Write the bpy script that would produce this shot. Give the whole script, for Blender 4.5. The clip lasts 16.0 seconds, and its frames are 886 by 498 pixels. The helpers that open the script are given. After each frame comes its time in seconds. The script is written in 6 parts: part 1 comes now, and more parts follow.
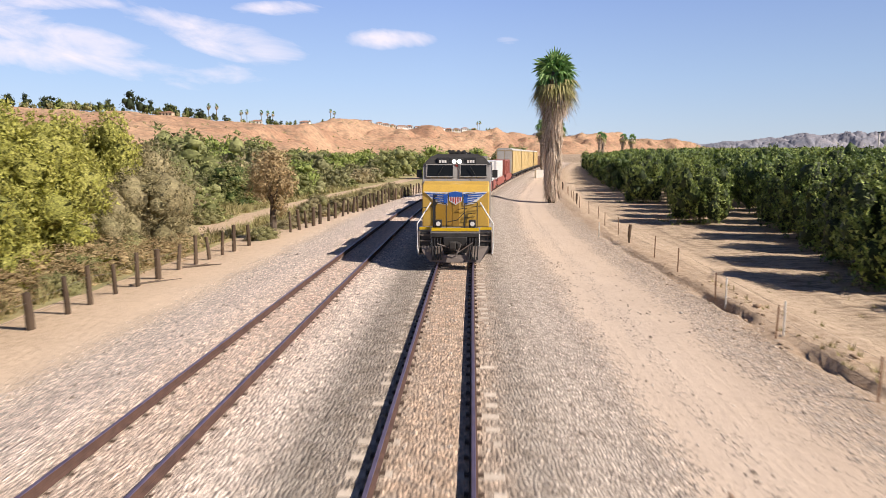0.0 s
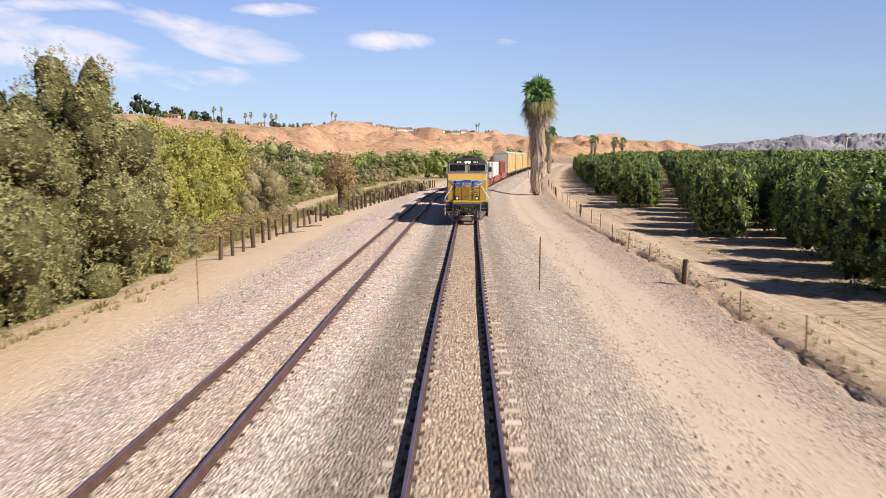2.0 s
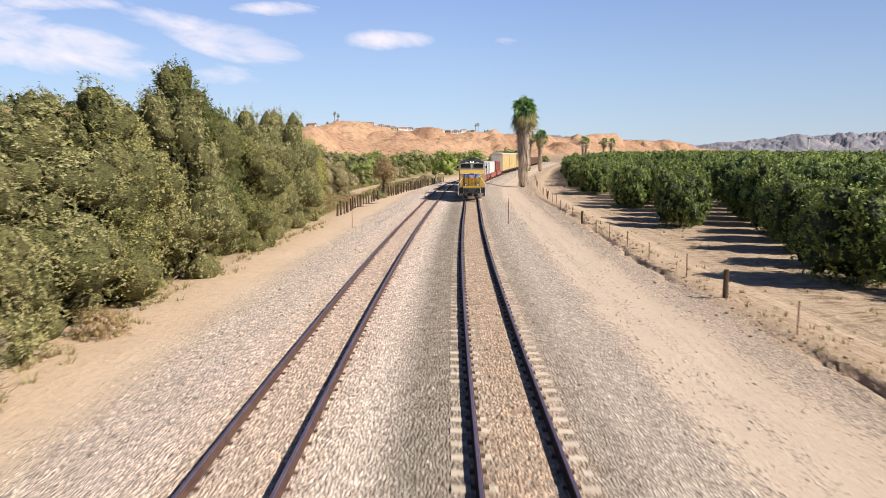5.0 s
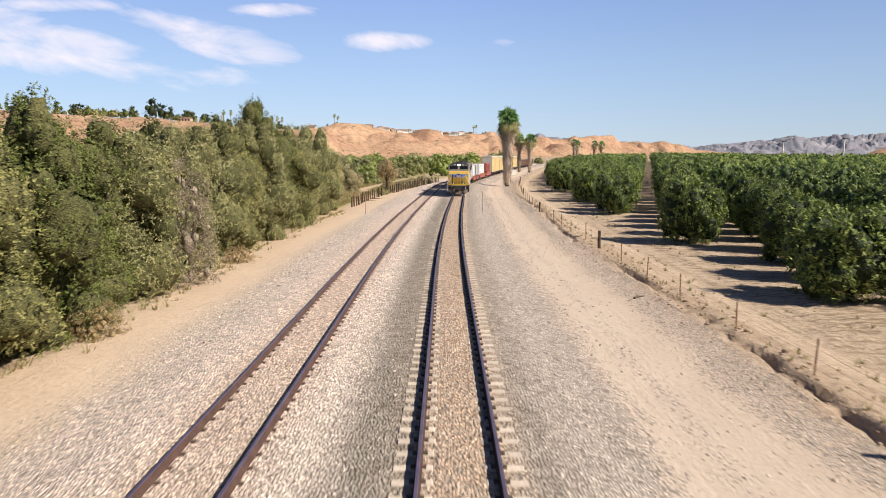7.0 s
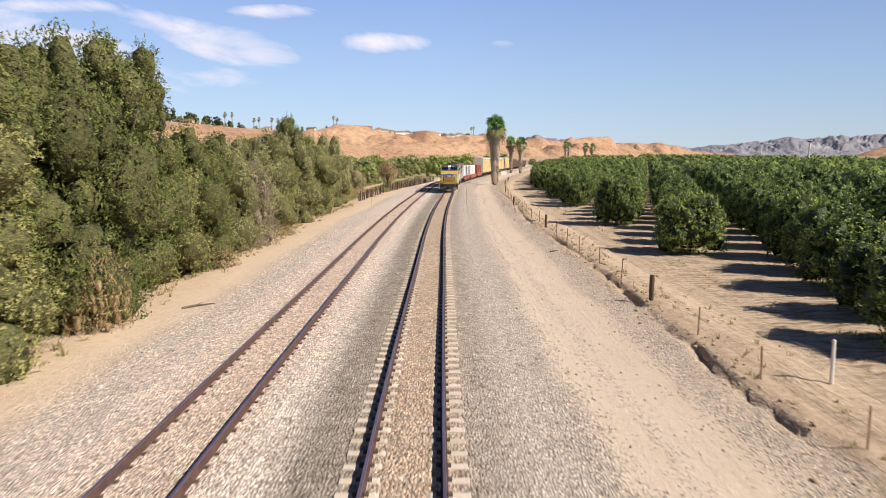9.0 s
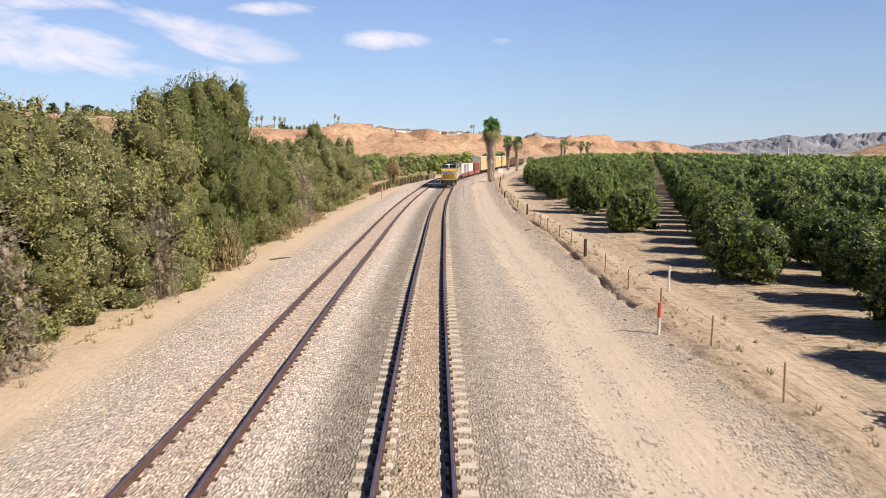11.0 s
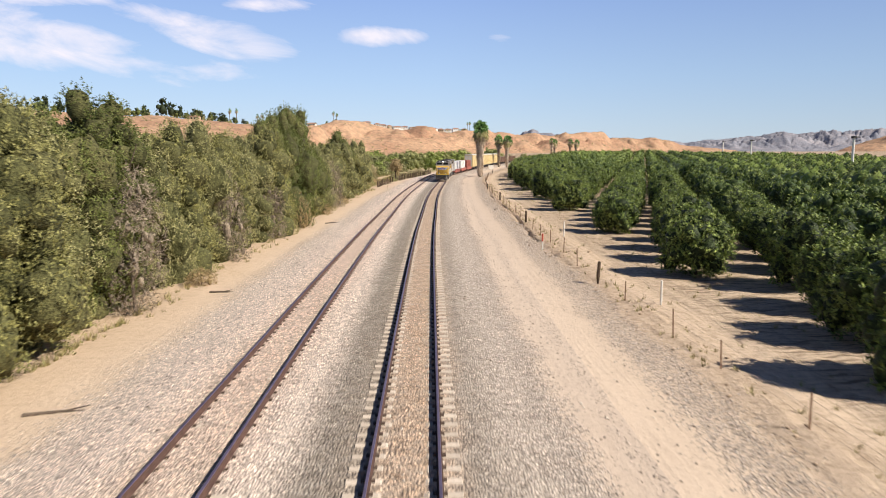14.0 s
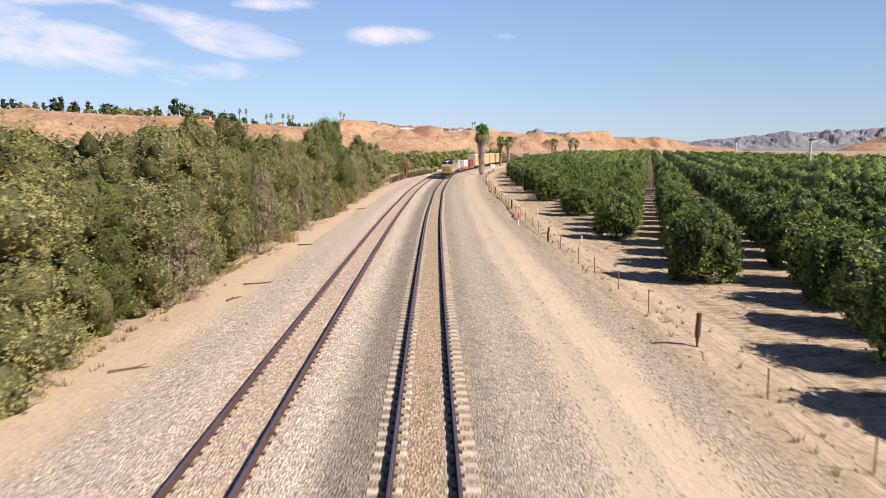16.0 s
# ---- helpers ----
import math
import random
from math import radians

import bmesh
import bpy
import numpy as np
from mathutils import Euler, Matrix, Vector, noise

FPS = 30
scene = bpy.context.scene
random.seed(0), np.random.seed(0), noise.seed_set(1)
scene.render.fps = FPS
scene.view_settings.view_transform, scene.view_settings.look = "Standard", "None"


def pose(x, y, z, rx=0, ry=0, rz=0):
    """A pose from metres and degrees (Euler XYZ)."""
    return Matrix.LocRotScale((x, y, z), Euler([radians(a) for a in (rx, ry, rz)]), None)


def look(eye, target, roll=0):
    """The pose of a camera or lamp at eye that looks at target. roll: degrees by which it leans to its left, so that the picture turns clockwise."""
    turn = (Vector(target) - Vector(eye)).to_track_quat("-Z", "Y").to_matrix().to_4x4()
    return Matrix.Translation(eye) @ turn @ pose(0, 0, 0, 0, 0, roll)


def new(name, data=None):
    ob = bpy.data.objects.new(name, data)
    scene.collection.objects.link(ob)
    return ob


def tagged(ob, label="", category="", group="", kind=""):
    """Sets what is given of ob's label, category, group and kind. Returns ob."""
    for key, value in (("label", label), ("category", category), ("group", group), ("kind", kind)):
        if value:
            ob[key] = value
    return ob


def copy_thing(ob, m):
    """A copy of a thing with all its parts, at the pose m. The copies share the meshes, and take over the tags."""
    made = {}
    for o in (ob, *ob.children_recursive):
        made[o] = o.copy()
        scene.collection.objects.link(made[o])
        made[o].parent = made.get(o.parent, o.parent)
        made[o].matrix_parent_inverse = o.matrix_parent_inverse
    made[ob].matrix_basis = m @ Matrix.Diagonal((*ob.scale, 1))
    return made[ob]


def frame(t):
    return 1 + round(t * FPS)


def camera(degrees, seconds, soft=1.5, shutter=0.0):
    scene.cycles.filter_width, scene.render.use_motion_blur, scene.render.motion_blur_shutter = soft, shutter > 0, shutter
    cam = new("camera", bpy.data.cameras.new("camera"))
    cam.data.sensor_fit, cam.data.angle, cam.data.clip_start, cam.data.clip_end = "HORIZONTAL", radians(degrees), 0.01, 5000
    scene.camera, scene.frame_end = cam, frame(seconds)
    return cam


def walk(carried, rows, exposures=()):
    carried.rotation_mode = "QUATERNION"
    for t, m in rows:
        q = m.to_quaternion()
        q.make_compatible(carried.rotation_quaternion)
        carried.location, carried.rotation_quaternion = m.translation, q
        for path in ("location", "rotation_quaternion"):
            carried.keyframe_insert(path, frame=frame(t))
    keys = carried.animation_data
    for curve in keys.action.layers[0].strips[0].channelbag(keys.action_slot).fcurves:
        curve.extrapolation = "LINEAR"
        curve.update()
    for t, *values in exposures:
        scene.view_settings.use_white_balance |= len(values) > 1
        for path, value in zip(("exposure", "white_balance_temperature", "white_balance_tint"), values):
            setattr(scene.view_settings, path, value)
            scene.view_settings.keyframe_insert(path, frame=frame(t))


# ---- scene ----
cam = camera(65.0, 16.0, soft=0.5, shutter=0.4)

# seconds, x, y, z, yaw, pitch: the camera flies backwards along the line
PATH = [
    (0.0, 0.000, 0.00, 4.652, 0.004, -7.761),
    (0.5, -0.267, -5.37, 4.635, -0.016, -7.744),
    (1.0, -0.565, -10.83, 4.654, -0.037, -7.713),
    (1.5, -0.924, -16.19, 4.721, -0.057, -7.664),
    (2.0, -1.307, -21.52, 4.804, -0.086, -7.628),
    (2.5, -1.692, -26.68, 4.879, -0.140, -7.621),
    (3.0, -2.063, -31.87, 4.951, -0.198, -7.640),
    (3.5, -2.453, -37.10, 4.994, -0.211, -7.705),
    (4.0, -2.796, -42.33, 5.056, -0.172, -7.737),
    (4.5, -2.999, -47.47, 5.143, -0.151, -7.731),
    (5.0, -3.078, -52.55, 5.226, -0.147, -7.712),
    (5.5, -3.034, -57.53, 5.309, -0.158, -7.684),
    (6.0, -2.870, -62.42, 5.395, -0.182, -7.652),
    (6.5, -2.585, -67.20, 5.486, -0.215, -7.620),
    (7.0, -2.193, -71.85, 5.580, -0.252, -7.591),
    (7.5, -1.801, -76.34, 5.661, -0.303, -7.568),
    (8.0, -1.498, -80.80, 5.734, -0.348, -7.525),
    (8.5, -1.327, -85.24, 5.792, -0.384, -7.496),
    (9.0, -1.311, -89.56, 5.823, -0.391, -7.503),
    (9.5, -1.337, -93.69, 5.856, -0.384, -7.546),
    (10.0, -1.381, -97.59, 5.910, -0.374, -7.595),
    (10.5, -1.422, -101.26, 5.988, -0.368, -7.643),
    (11.0, -1.443, -104.73, 6.094, -0.375, -7.683),
    (11.5, -1.425, -108.02, 6.230, -0.403, -7.707),
    (12.0, -1.340, -111.46, 6.374, -0.453, -7.719),
    (12.5, -1.221, -115.57, 6.485, -0.516, -7.761),
    (13.0, -1.109, -120.51, 6.539, -0.582, -7.853),
    (13.5, -1.066, -125.85, 6.575, -0.617, -7.937),
    (14.0, -1.072, -131.20, 6.644, -0.626, -7.959),
    (14.5, -1.114, -136.39, 6.738, -0.549, -7.964),
    (15.0, -1.137, -141.65, 6.828, -0.431, -7.993),
    (15.5, -1.131, -146.97, 6.929, -0.299, -8.015),
    (16.0, -1.131, -152.25, 7.033, -0.188, -8.032)
]
walk(cam, [(t, pose(x, y, z, 90 + pit, 0, yaw)) for t, x, y, z, yaw, pit in PATH],
     [(0.0, 0.5, 6500, 14), (3.0, 0.5, 6500, 12), (9.0, 0.49, 6500, 10.5), (16.0, 0.49, 6500, 10)])

from mathutils.bvhtree import BVHTree

# ---- light ----
SUN = Vector((0.83, -0.38, 0.76)).normalized()
world = bpy.data.worlds.new("sky")
scene.world = world
world.use_nodes = True
wt = world.node_tree
bg = wt.nodes["Background"]
bg.inputs[1].default_value = 0.078
sky = wt.nodes.new("ShaderNodeTexSky")
sky.sky_type = 'NISHITA'
sky.sun_disc = False
sky.sun_elevation = math.asin(SUN.z)
sky.sun_rotation = math.atan2(SUN.x, SUN.y)
sky.air_density, sky.dust_density, sky.ozone_density = 1.0, 0.15, 3.5


def wmath(op, a, b=None, c=None, clamp=False):
    n = wt.nodes.new("ShaderNodeMath")
    n.operation, n.use_clamp = op, clamp
    for i, v in enumerate((a, b, c)):
        if v is None:
            continue
        if isinstance(v, (int, float)):
            n.inputs[i].default_value = v
        else:
            wt.links.new(v, n.inputs[i])
    return n.outputs[0]


# thin fair-weather clouds, low over the hills
wtc = wt.nodes.new("ShaderNodeTexCoord")
wsep = wt.nodes.new("ShaderNodeSeparateXYZ")
wt.links.new(wtc.outputs["Generated"], wsep.inputs[0])
wy = wmath('MAXIMUM', wsep.outputs[1], 0.05)
cu, cv = wmath('DIVIDE', wsep.outputs[0], wy), wmath('DIVIDE', wsep.outputs[2], wy)
wcomb = wt.nodes.new("ShaderNodeCombineXYZ")
wt.links.new(cu, wcomb.inputs[0])
wt.links.new(wmath('MULTIPLY', wmath('ADD', cv, wmath('MULTIPLY', cu, 0.2)), 3.0), wcomb.inputs[1])
wn = wt.nodes.new("ShaderNodeTexNoise")
wn.inputs["Scale"].default_value, wn.inputs["Detail"].default_value, wn.inputs["Roughness"].default_value = 7.0, 8.0, 0.6
wn.inputs["Distortion"].default_value = 0.4
wt.links.new(wcomb.outputs[0], wn.inputs["Vector"])
CLOUDS = [(-0.074, 0.159, 0.046, 0.011, 0.0, 1.15), (-0.285, 0.156, 0.075, 0.02, -0.22, 1.05), (-0.37, 0.183, 0.065, 0.012, -0.2, 0.9),
          (-0.56, 0.17, 0.16, 0.022, -0.3, 0.95), (-0.55, 0.135, 0.22, 0.016, -0.1, 0.95), (-0.23, 0.2, 0.05, 0.007, 0.0, 0.75),
          (-0.52, 0.207, 0.08, 0.008, 0.0, 0.9), (0.091, 0.159, 0.018, 0.006, 0.0, 0.6), (0.36, 0.09, 0.03, 0.004, 0.0, 0.3)]
cover = None
for cx, cz, rx, rz, tilt, amount in CLOUDS:
    du = wmath('SUBTRACT', cu, cx)
    dv = wmath('SUBTRACT', wmath('SUBTRACT', cv, cz), wmath('MULTIPLY', du, tilt))
    a, b = wmath('DIVIDE', du, rx), wmath('DIVIDE', dv, rz)
    d2 = wmath('ADD', wmath('MULTIPLY', a, a), wmath('MULTIPLY', b, b))
    g = wmath('MULTIPLY', wmath('SUBTRACT', 1.0, wmath('MULTIPLY', d2, 0.42), clamp=True), amount)
    cover = g if cover is None else wmath('MAXIMUM', cover, g)
front = wmath('GREATER_THAN', wsep.outputs[1], 0.06)
cmask = wmath('MULTIPLY', wmath('SUBTRACT', wmath('ADD', cover, wmath('MULTIPLY', wn.outputs[0], 3.2)), 1.88), 1.0, clamp=True)
cmask = wmath('MULTIPLY', wmath('MULTIPLY', cmask, front), wmath('GREATER_THAN', cover, 0.001))
wmix = wt.nodes.new("ShaderNodeMix")
wmix.data_type = 'RGBA'
wt.links.new(wmath('MULTIPLY', cmask, 0.85), wmix.inputs[0])
wtint = wt.nodes.new("ShaderNodeMix")
wtint.data_type, wtint.blend_type = 'RGBA', 'MULTIPLY'
wtint.inputs[0].default_value = 1.0
wt.links.new(sky.outputs[0], wtint.inputs[6])
wtint.inputs[7].default_value = (1.0, 0.96, 1.02, 1)
wramp = wt.nodes.new("ShaderNodeValToRGB")
for el, (p, c) in zip([wramp.color_ramp.elements[0], wramp.color_ramp.elements.new(0.1), wramp.color_ramp.elements.new(0.24), wramp.color_ramp.elements.new(0.45), wramp.color_ramp.elements[-1]],
                      [(0.0, (0.64, 0.81, 0.98)), (0.1, (0.50, 0.70, 1.0)), (0.24, (0.31, 0.475, 0.92)), (0.36, (0.045, 0.07, 0.18)), (1.0, (0.012, 0.024, 0.07))]):
    el.position, el.color = p, (*c, 1)
wt.links.new(wmath('MAXIMUM', wsep.outputs[2], 0.0), wramp.inputs[0])
wscale = wt.nodes.new("ShaderNodeVectorMath")
wscale.operation = 'SCALE'
wscale.inputs[3].default_value = 8.6
wt.links.new(wramp.outputs[0], wscale.inputs[0])
whaze = wt.nodes.new("ShaderNodeMix")
whaze.data_type = 'RGBA'
whaze.inputs[0].default_value = 0.75
wt.links.new(wtint.outputs[2], whaze.inputs[6])
wt.links.new(wscale.outputs[0], whaze.inputs[7])
wt.links.new(wmath('MULTIPLY', 9.0, wmath('SUBTRACT', 1.0, wmath('MULTIPLY', wmath('MULTIPLY', wsep.outputs[0], 1.6, clamp=True), 0.24))), wscale.inputs[3])
wt.links.new(whaze.outputs[2], wmix.inputs[6])
wmix.inputs[7].default_value = (9.5, 8.8, 9.3, 1)
wt.links.new(wmix.outputs[2], bg.inputs[0])

sun = new("sun", bpy.data.lights.new("sun", 'SUN'))
sun.data.energy, sun.data.angle, sun.data.color = 4.8, radians(0.53), (1.0, 0.92, 0.80)
sun.matrix_world = look(SUN * 50, (0, 0, 0))


# ---- materials ----
class Nodes:
    """A small builder for node materials."""
    def __init__(self, name, rough=0.9, metal=0.0, spec=0.3):
        self.m = bpy.data.materials.new(name)
        self.m.use_nodes = True
        self.t = self.m.node_tree
        self.b = self.t.nodes["Principled BSDF"]
        self.b.inputs["Roughness"].default_value = rough
        self.b.inputs["Metallic"].default_value = metal
        self.b.inputs["Specular IOR Level"].default_value = spec
        self.tc = self.t.nodes.new("ShaderNodeTexCoord")

    def put(self, v, sock):
        if isinstance(v, (int, float)):
            sock.default_value = v
        elif isinstance(v, (tuple, list)):
            sock.default_value = (*v, 1) if len(v) == 3 and sock.type == 'RGBA' else v
        else:
            self.t.links.new(v, sock)

    def math(self, op, a, b=0.0, clamp=False):
        n = self.t.nodes.new("ShaderNodeMath")
        n.operation, n.use_clamp = op, clamp
        self.put(a, n.inputs[0])
        self.put(b, n.inputs[1])
        return n.outputs[0]

    def noise(self, scale, detail=4.0, rough=0.55, vec=None, out=0):
        n = self.t.nodes.new("ShaderNodeTexNoise")
        n.inputs["Scale"].default_value, n.inputs["Detail"].default_value, n.inputs["Roughness"].default_value = scale, detail, rough
        self.t.links.new(vec if vec is not None else self.tc.outputs["Object"], n.inputs["Vector"])
        return n.outputs[out]

    def stones(self, scale, vec=None):
        n = self.t.nodes.new("ShaderNodeTexVoronoi")
        n.inputs["Scale"].default_value = scale
        self.t.links.new(vec if vec is not None else self.tc.outputs["Object"], n.inputs["Vector"])
        return n.outputs["Distance"], n.outputs["Color"]

    def mapped(self, vec, scale):
        n = self.t.nodes.new("ShaderNodeMapping")
        self.t.links.new(vec, n.inputs[0])
        n.inputs["Scale"].default_value = scale
        return n.outputs[0]

    def ramp(self, fac, stops):
        n = self.t.nodes.new("ShaderNodeValToRGB")
        self.put(fac, n.inputs[0])
        e = n.color_ramp.elements
        while len(e) < len(stops):
            e.new(0.5)
        for el, (p, c) in zip(e, stops):
            el.position = p
            el.color = (*c, 1) if isinstance(c, tuple) else (c, c, c, 1)
        return n.outputs[0]

    def mix(self, fac, a, b, mode='MIX'):
        n = self.t.nodes.new("ShaderNodeMix")
        n.data_type, n.blend_type = 'RGBA', mode
        self.put(fac, n.inputs[0])
        self.put(a, n.inputs[6])
        self.put(b, n.inputs[7])
        return n.outputs[2]

    def bump(self, height, strength=0.5, dist=0.02):
        n = self.t.nodes.new("ShaderNodeBump")
        n.inputs["Strength"].default_value, n.inputs["Distance"].default_value = strength, dist
        self.t.links.new(height, n.inputs["Height"])
        self.t.links.new(n.outputs[0], self.b.inputs["Normal"])

    def random(self):
        return self.t.nodes.new("ShaderNodeObjectInfo").outputs["Random"]

    def island(self):
        return self.t.nodes.new("ShaderNodeNewGeometry").outputs["Random Per Island"]

    def done(self, color):
        self.put(color, self.b.inputs["Base Color"])
        return self.m


def m_painted(name, c, rough=0.45, metal=0.0, dirt=0.35, spec=0.4):
    n = Nodes(name, rough, metal, spec)
    grime = n.noise(1.6, 6, 0.7)
    fine = n.noise(18, 4, 0.6)
    k = n.math('MULTIPLY', n.ramp(grime, [(0.42, 0.0), (0.75, 1.0)]), dirt)
    col = n.mix(k, c, tuple(0.35 * v + 0.06 for v in c))
    col = n.mix(0.12, col, n.ramp(fine, [(0.3, 0.15), (0.7, 0.9)]), 'OVERLAY')
    n.put(n.math('ADD', n.math('MULTIPLY', fine, 0.25), rough - 0.1), n.b.inputs["Roughness"])
    return n.done(col)


def m_leaf(name, stops, rough=0.6, through_light=0.25, sat_var=0.5, grain_scale=9.0, grain_mix=0.55):
    """Leaves: the tone varies from leaf to leaf and from plant to plant."""
    n = Nodes(name, rough, 0.0, 0.25)
    r = n.math('ADD', n.math('MULTIPLY', n.island(), 1.0 - sat_var * 0.6), n.math('MULTIPLY', n.random(), sat_var * 0.6))
    col = n.ramp(r, stops)
    patch = n.noise(0.55, 3)
    col = n.mix(n.math('MULTIPLY', n.ramp(patch, [(0.45, 0.0), (0.7, 1.0)]), 0.3), col, stops[-1][1])
    grain, cell = n.stones(grain_scale, n.tc.outputs["Object"])
    cs = n.t.nodes.new("ShaderNodeSeparateColor")
    n.t.links.new(cell, cs.inputs[0])
    col = n.mix(grain_mix, col, n.ramp(cs.outputs[0], [(0.0, 0.45), (0.4, 0.9), (0.8, 1.2), (1.0, 1.55)]), 'MULTIPLY')
    n.bump(grain, 0.7, 0.06)
    n.put(col, n.b.inputs["Base Color"])
    tr = n.t.nodes.new("ShaderNodeBsdfTranslucent")
    n.put(col, tr.inputs[0])
    mx = n.t.nodes.new("ShaderNodeMixShader")
    mx.inputs[0].default_value = through_light
    n.t.links.new(n.b.outputs[0], mx.inputs[1])
    n.t.links.new(tr.outputs[0], mx.inputs[2])
    n.t.links.new(mx.outputs[0], n.t.nodes["Material Output"].inputs[0])
    return n.m


def m_ground():
    """Ballast, dirt road, gravel and field soil, laid out by the distance from the track (UV: metres across, metres along)."""
    n = Nodes("ground", 0.95, 0.0, 0.15)
    uvn = n.t.nodes.new("ShaderNodeUVMap")
    uvn.uv_map = "along"
    sep = n.t.nodes.new("ShaderNodeSeparateXYZ")
    n.t.links.new(uvn.outputs[0], sep.inputs[0])
    P = n.tc.outputs["Object"]
    wob = n.math('MULTIPLY', n.math('SUBTRACT', n.noise(0.22, 4, 0.6, P), 0.5), 1.5)
    wob2 = n.math('MULTIPLY', n.math('SUBTRACT', n.noise(1.7, 3, 0.6, P), 0.5), 0.7)
    u = n.math('ADD', n.math('ADD', sep.outputs[0], wob), wob2)
    uu = n.math('DIVIDE', n.math('ADD', u, 20.0), 45.0)          # -20 .. 25 m

    def at(v):
        return (v + 20.0) / 45.0
    gravel = n.ramp(uu, [(at(-11.0), 0.0), (at(-9.6), 0.4), (at(-8.7), 1.0), (at(3.7), 1.0), (at(4.5), 0.45), (at(4.9), 0.12), (at(5.3), 0.14), (at(5.6), 0.30), (at(5.9), 0.25), (at(6.2), 0.08),
                         (at(7.3), 0.14), (at(8.1), 0.60), (at(9.3), 0.55), (at(10.0), 0.15), (at(12.5), 0.0)])
    # ballast: paler and pinker on the old side, greyer beside the main line
    u0 = n.math('DIVIDE', n.math('ADD', n.math('ADD', sep.outputs[0], n.math('MULTIPLY', wob2, 0.5)), 20.0), 45.0)
    tone = n.ramp(u0, [(at(-9.0), (0.90, 0.745, 0.63)), (at(-7.2), (0.93, 0.765, 0.66)), (at(-6.2), (0.90, 0.72, 0.60)), (at(-5.6), (0.80, 0.61, 0.49)), (at(-4.4), (0.80, 0.61, 0.49)), (at(-3.0), (0.86, 0.715, 0.61)),
                       (at(-2.0), (0.33, 0.285, 0.235)), (at(-1.0), (0.38, 0.31, 0.245)), (at(-0.3), (0.62, 0.44, 0.31)), (at(0.5), (0.62, 0.44, 0.31)),
                       (at(1.6), (0.38, 0.32, 0.265)), (at(2.7), (0.50, 0.425, 0.365)), (at(5.5), (0.52, 0.425, 0.355)), (at(8.0), (0.51, 0.42, 0.35)), (at(10.0), (0.53, 0.425, 0.34))])
    d, rc = n.stones(15.0, P)
    d6, rc6 = n.stones(6.0, P)
    big = n.t.nodes.new("ShaderNodeSeparateColor")
    n.t.links.new(rc6, big.inputs[0])
    lum = n.t.nodes.new("ShaderNodeSeparateColor")
    n.t.links.new(rc, lum.inputs[0])
    stone = n.mix(1.0, tone, n.ramp(lum.outputs[0], [(0.0, 0.40), (0.3, 0.84), (0.75, 1.07), (1.0, 1.75)]), 'MULTIPLY')
    stone = n.mix(0.22, stone, n.ramp(big.outputs[0], [(0.0, 0.5), (0.5, 1.05), (1.0, 1.6)]), 'MULTIPLY')
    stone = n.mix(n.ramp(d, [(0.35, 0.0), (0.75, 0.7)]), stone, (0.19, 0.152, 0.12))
    clump = n.noise(2.6, 4, 0.65, P)
    stone = n.mix(n.math('MULTIPLY', n.ramp(clump, [(0.38, 0.0), (0.62, 1.0)]), 0.22), stone, (0.70, 0.62, 0.54))
    # soil
    s1, s2 = n.noise(0.35, 5, 0.65, P), n.noise(5.0, 5, 0.7, P)
    ruts = n.noise(1.0, 3, 0.5, n.mapped(uvn.outputs[0], (4.5, 0.16, 1.0)))
    soil = n.mix(s1, (0.53, 0.41, 0.30), (0.63, 0.505, 0.39))
    soil = n.mix(n.math('MULTIPLY', n.ramp(s2, [(0.35, 1.0), (0.6, 0.0)]), 0.3), soil, (0.36, 0.245, 0.15))
    soil = n.mix(n.math('MULTIPLY', n.ramp(ruts, [(0.4, 1.0), (0.6, 0.0)]), 0.10), soil, (0.40, 0.28, 0.175))
    # orange tint under the shrubs, browner field soil in the orchard
    side = n.ramp(uu, [(at(-14.5), (0.55, 0.40, 0.265)), (at(-11.5), (0.66, 0.50, 0.36)), (at(-9.0), (0.71, 0.565, 0.44)), (at(6.0), (0.60, 0.49, 0.405)), (at(9.2), (0.52, 0.405, 0.315)), (at(9.9), (0.42, 0.30, 0.205)),
                       (at(12.0), (0.60, 0.46, 0.33)), (at(16.0), (0.57, 0.44, 0.31)), (at(22.0), (0.45, 0.34, 0.235))])
    sandy = n.ramp(n.math('DIVIDE', n.math('ADD', sep.outputs[1], 200.0), 400.0), [(0.22, 1.0), (0.32, 0.0)])
    soil = n.mix(0.7, soil, side)
    soil = n.mix(n.math('MULTIPLY', n.math('MULTIPLY', sandy, n.math('GREATER_THAN', sep.outputs[0], 6.0)), 0.5), soil, (0.72, 0.57, 0.43))
    clods = n.noise(3.2, 6, 0.75, P)
    tracks = n.noise(1.0, 5, 0.6, n.mapped(uvn.outputs[0], (1.9, 0.05, 1.0)))
    driven = n.math('MULTIPLY', n.ramp(uu, [(at(10.0), 0.0), (at(11.0), 1.0), (at(15.0), 1.0), (at(17.5), 0.0)]), n.ramp(tracks, [(0.42, 1.0), (0.52, 0.0)]))
    soil = n.mix(n.math('MULTIPLY', driven, 0.22), soil, (0.27, 0.19, 0.125))
    lumpy = n.ramp(uu, [(at(-14.0), 0.8), (at(-11.5), 0.4), (at(-9.0), 0.25), (at(4.0), 0.15), (at(8.3), 0.2), (at(9.4), 1.0)])
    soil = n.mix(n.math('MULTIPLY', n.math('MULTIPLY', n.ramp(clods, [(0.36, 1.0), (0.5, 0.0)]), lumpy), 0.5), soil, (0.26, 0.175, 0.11))
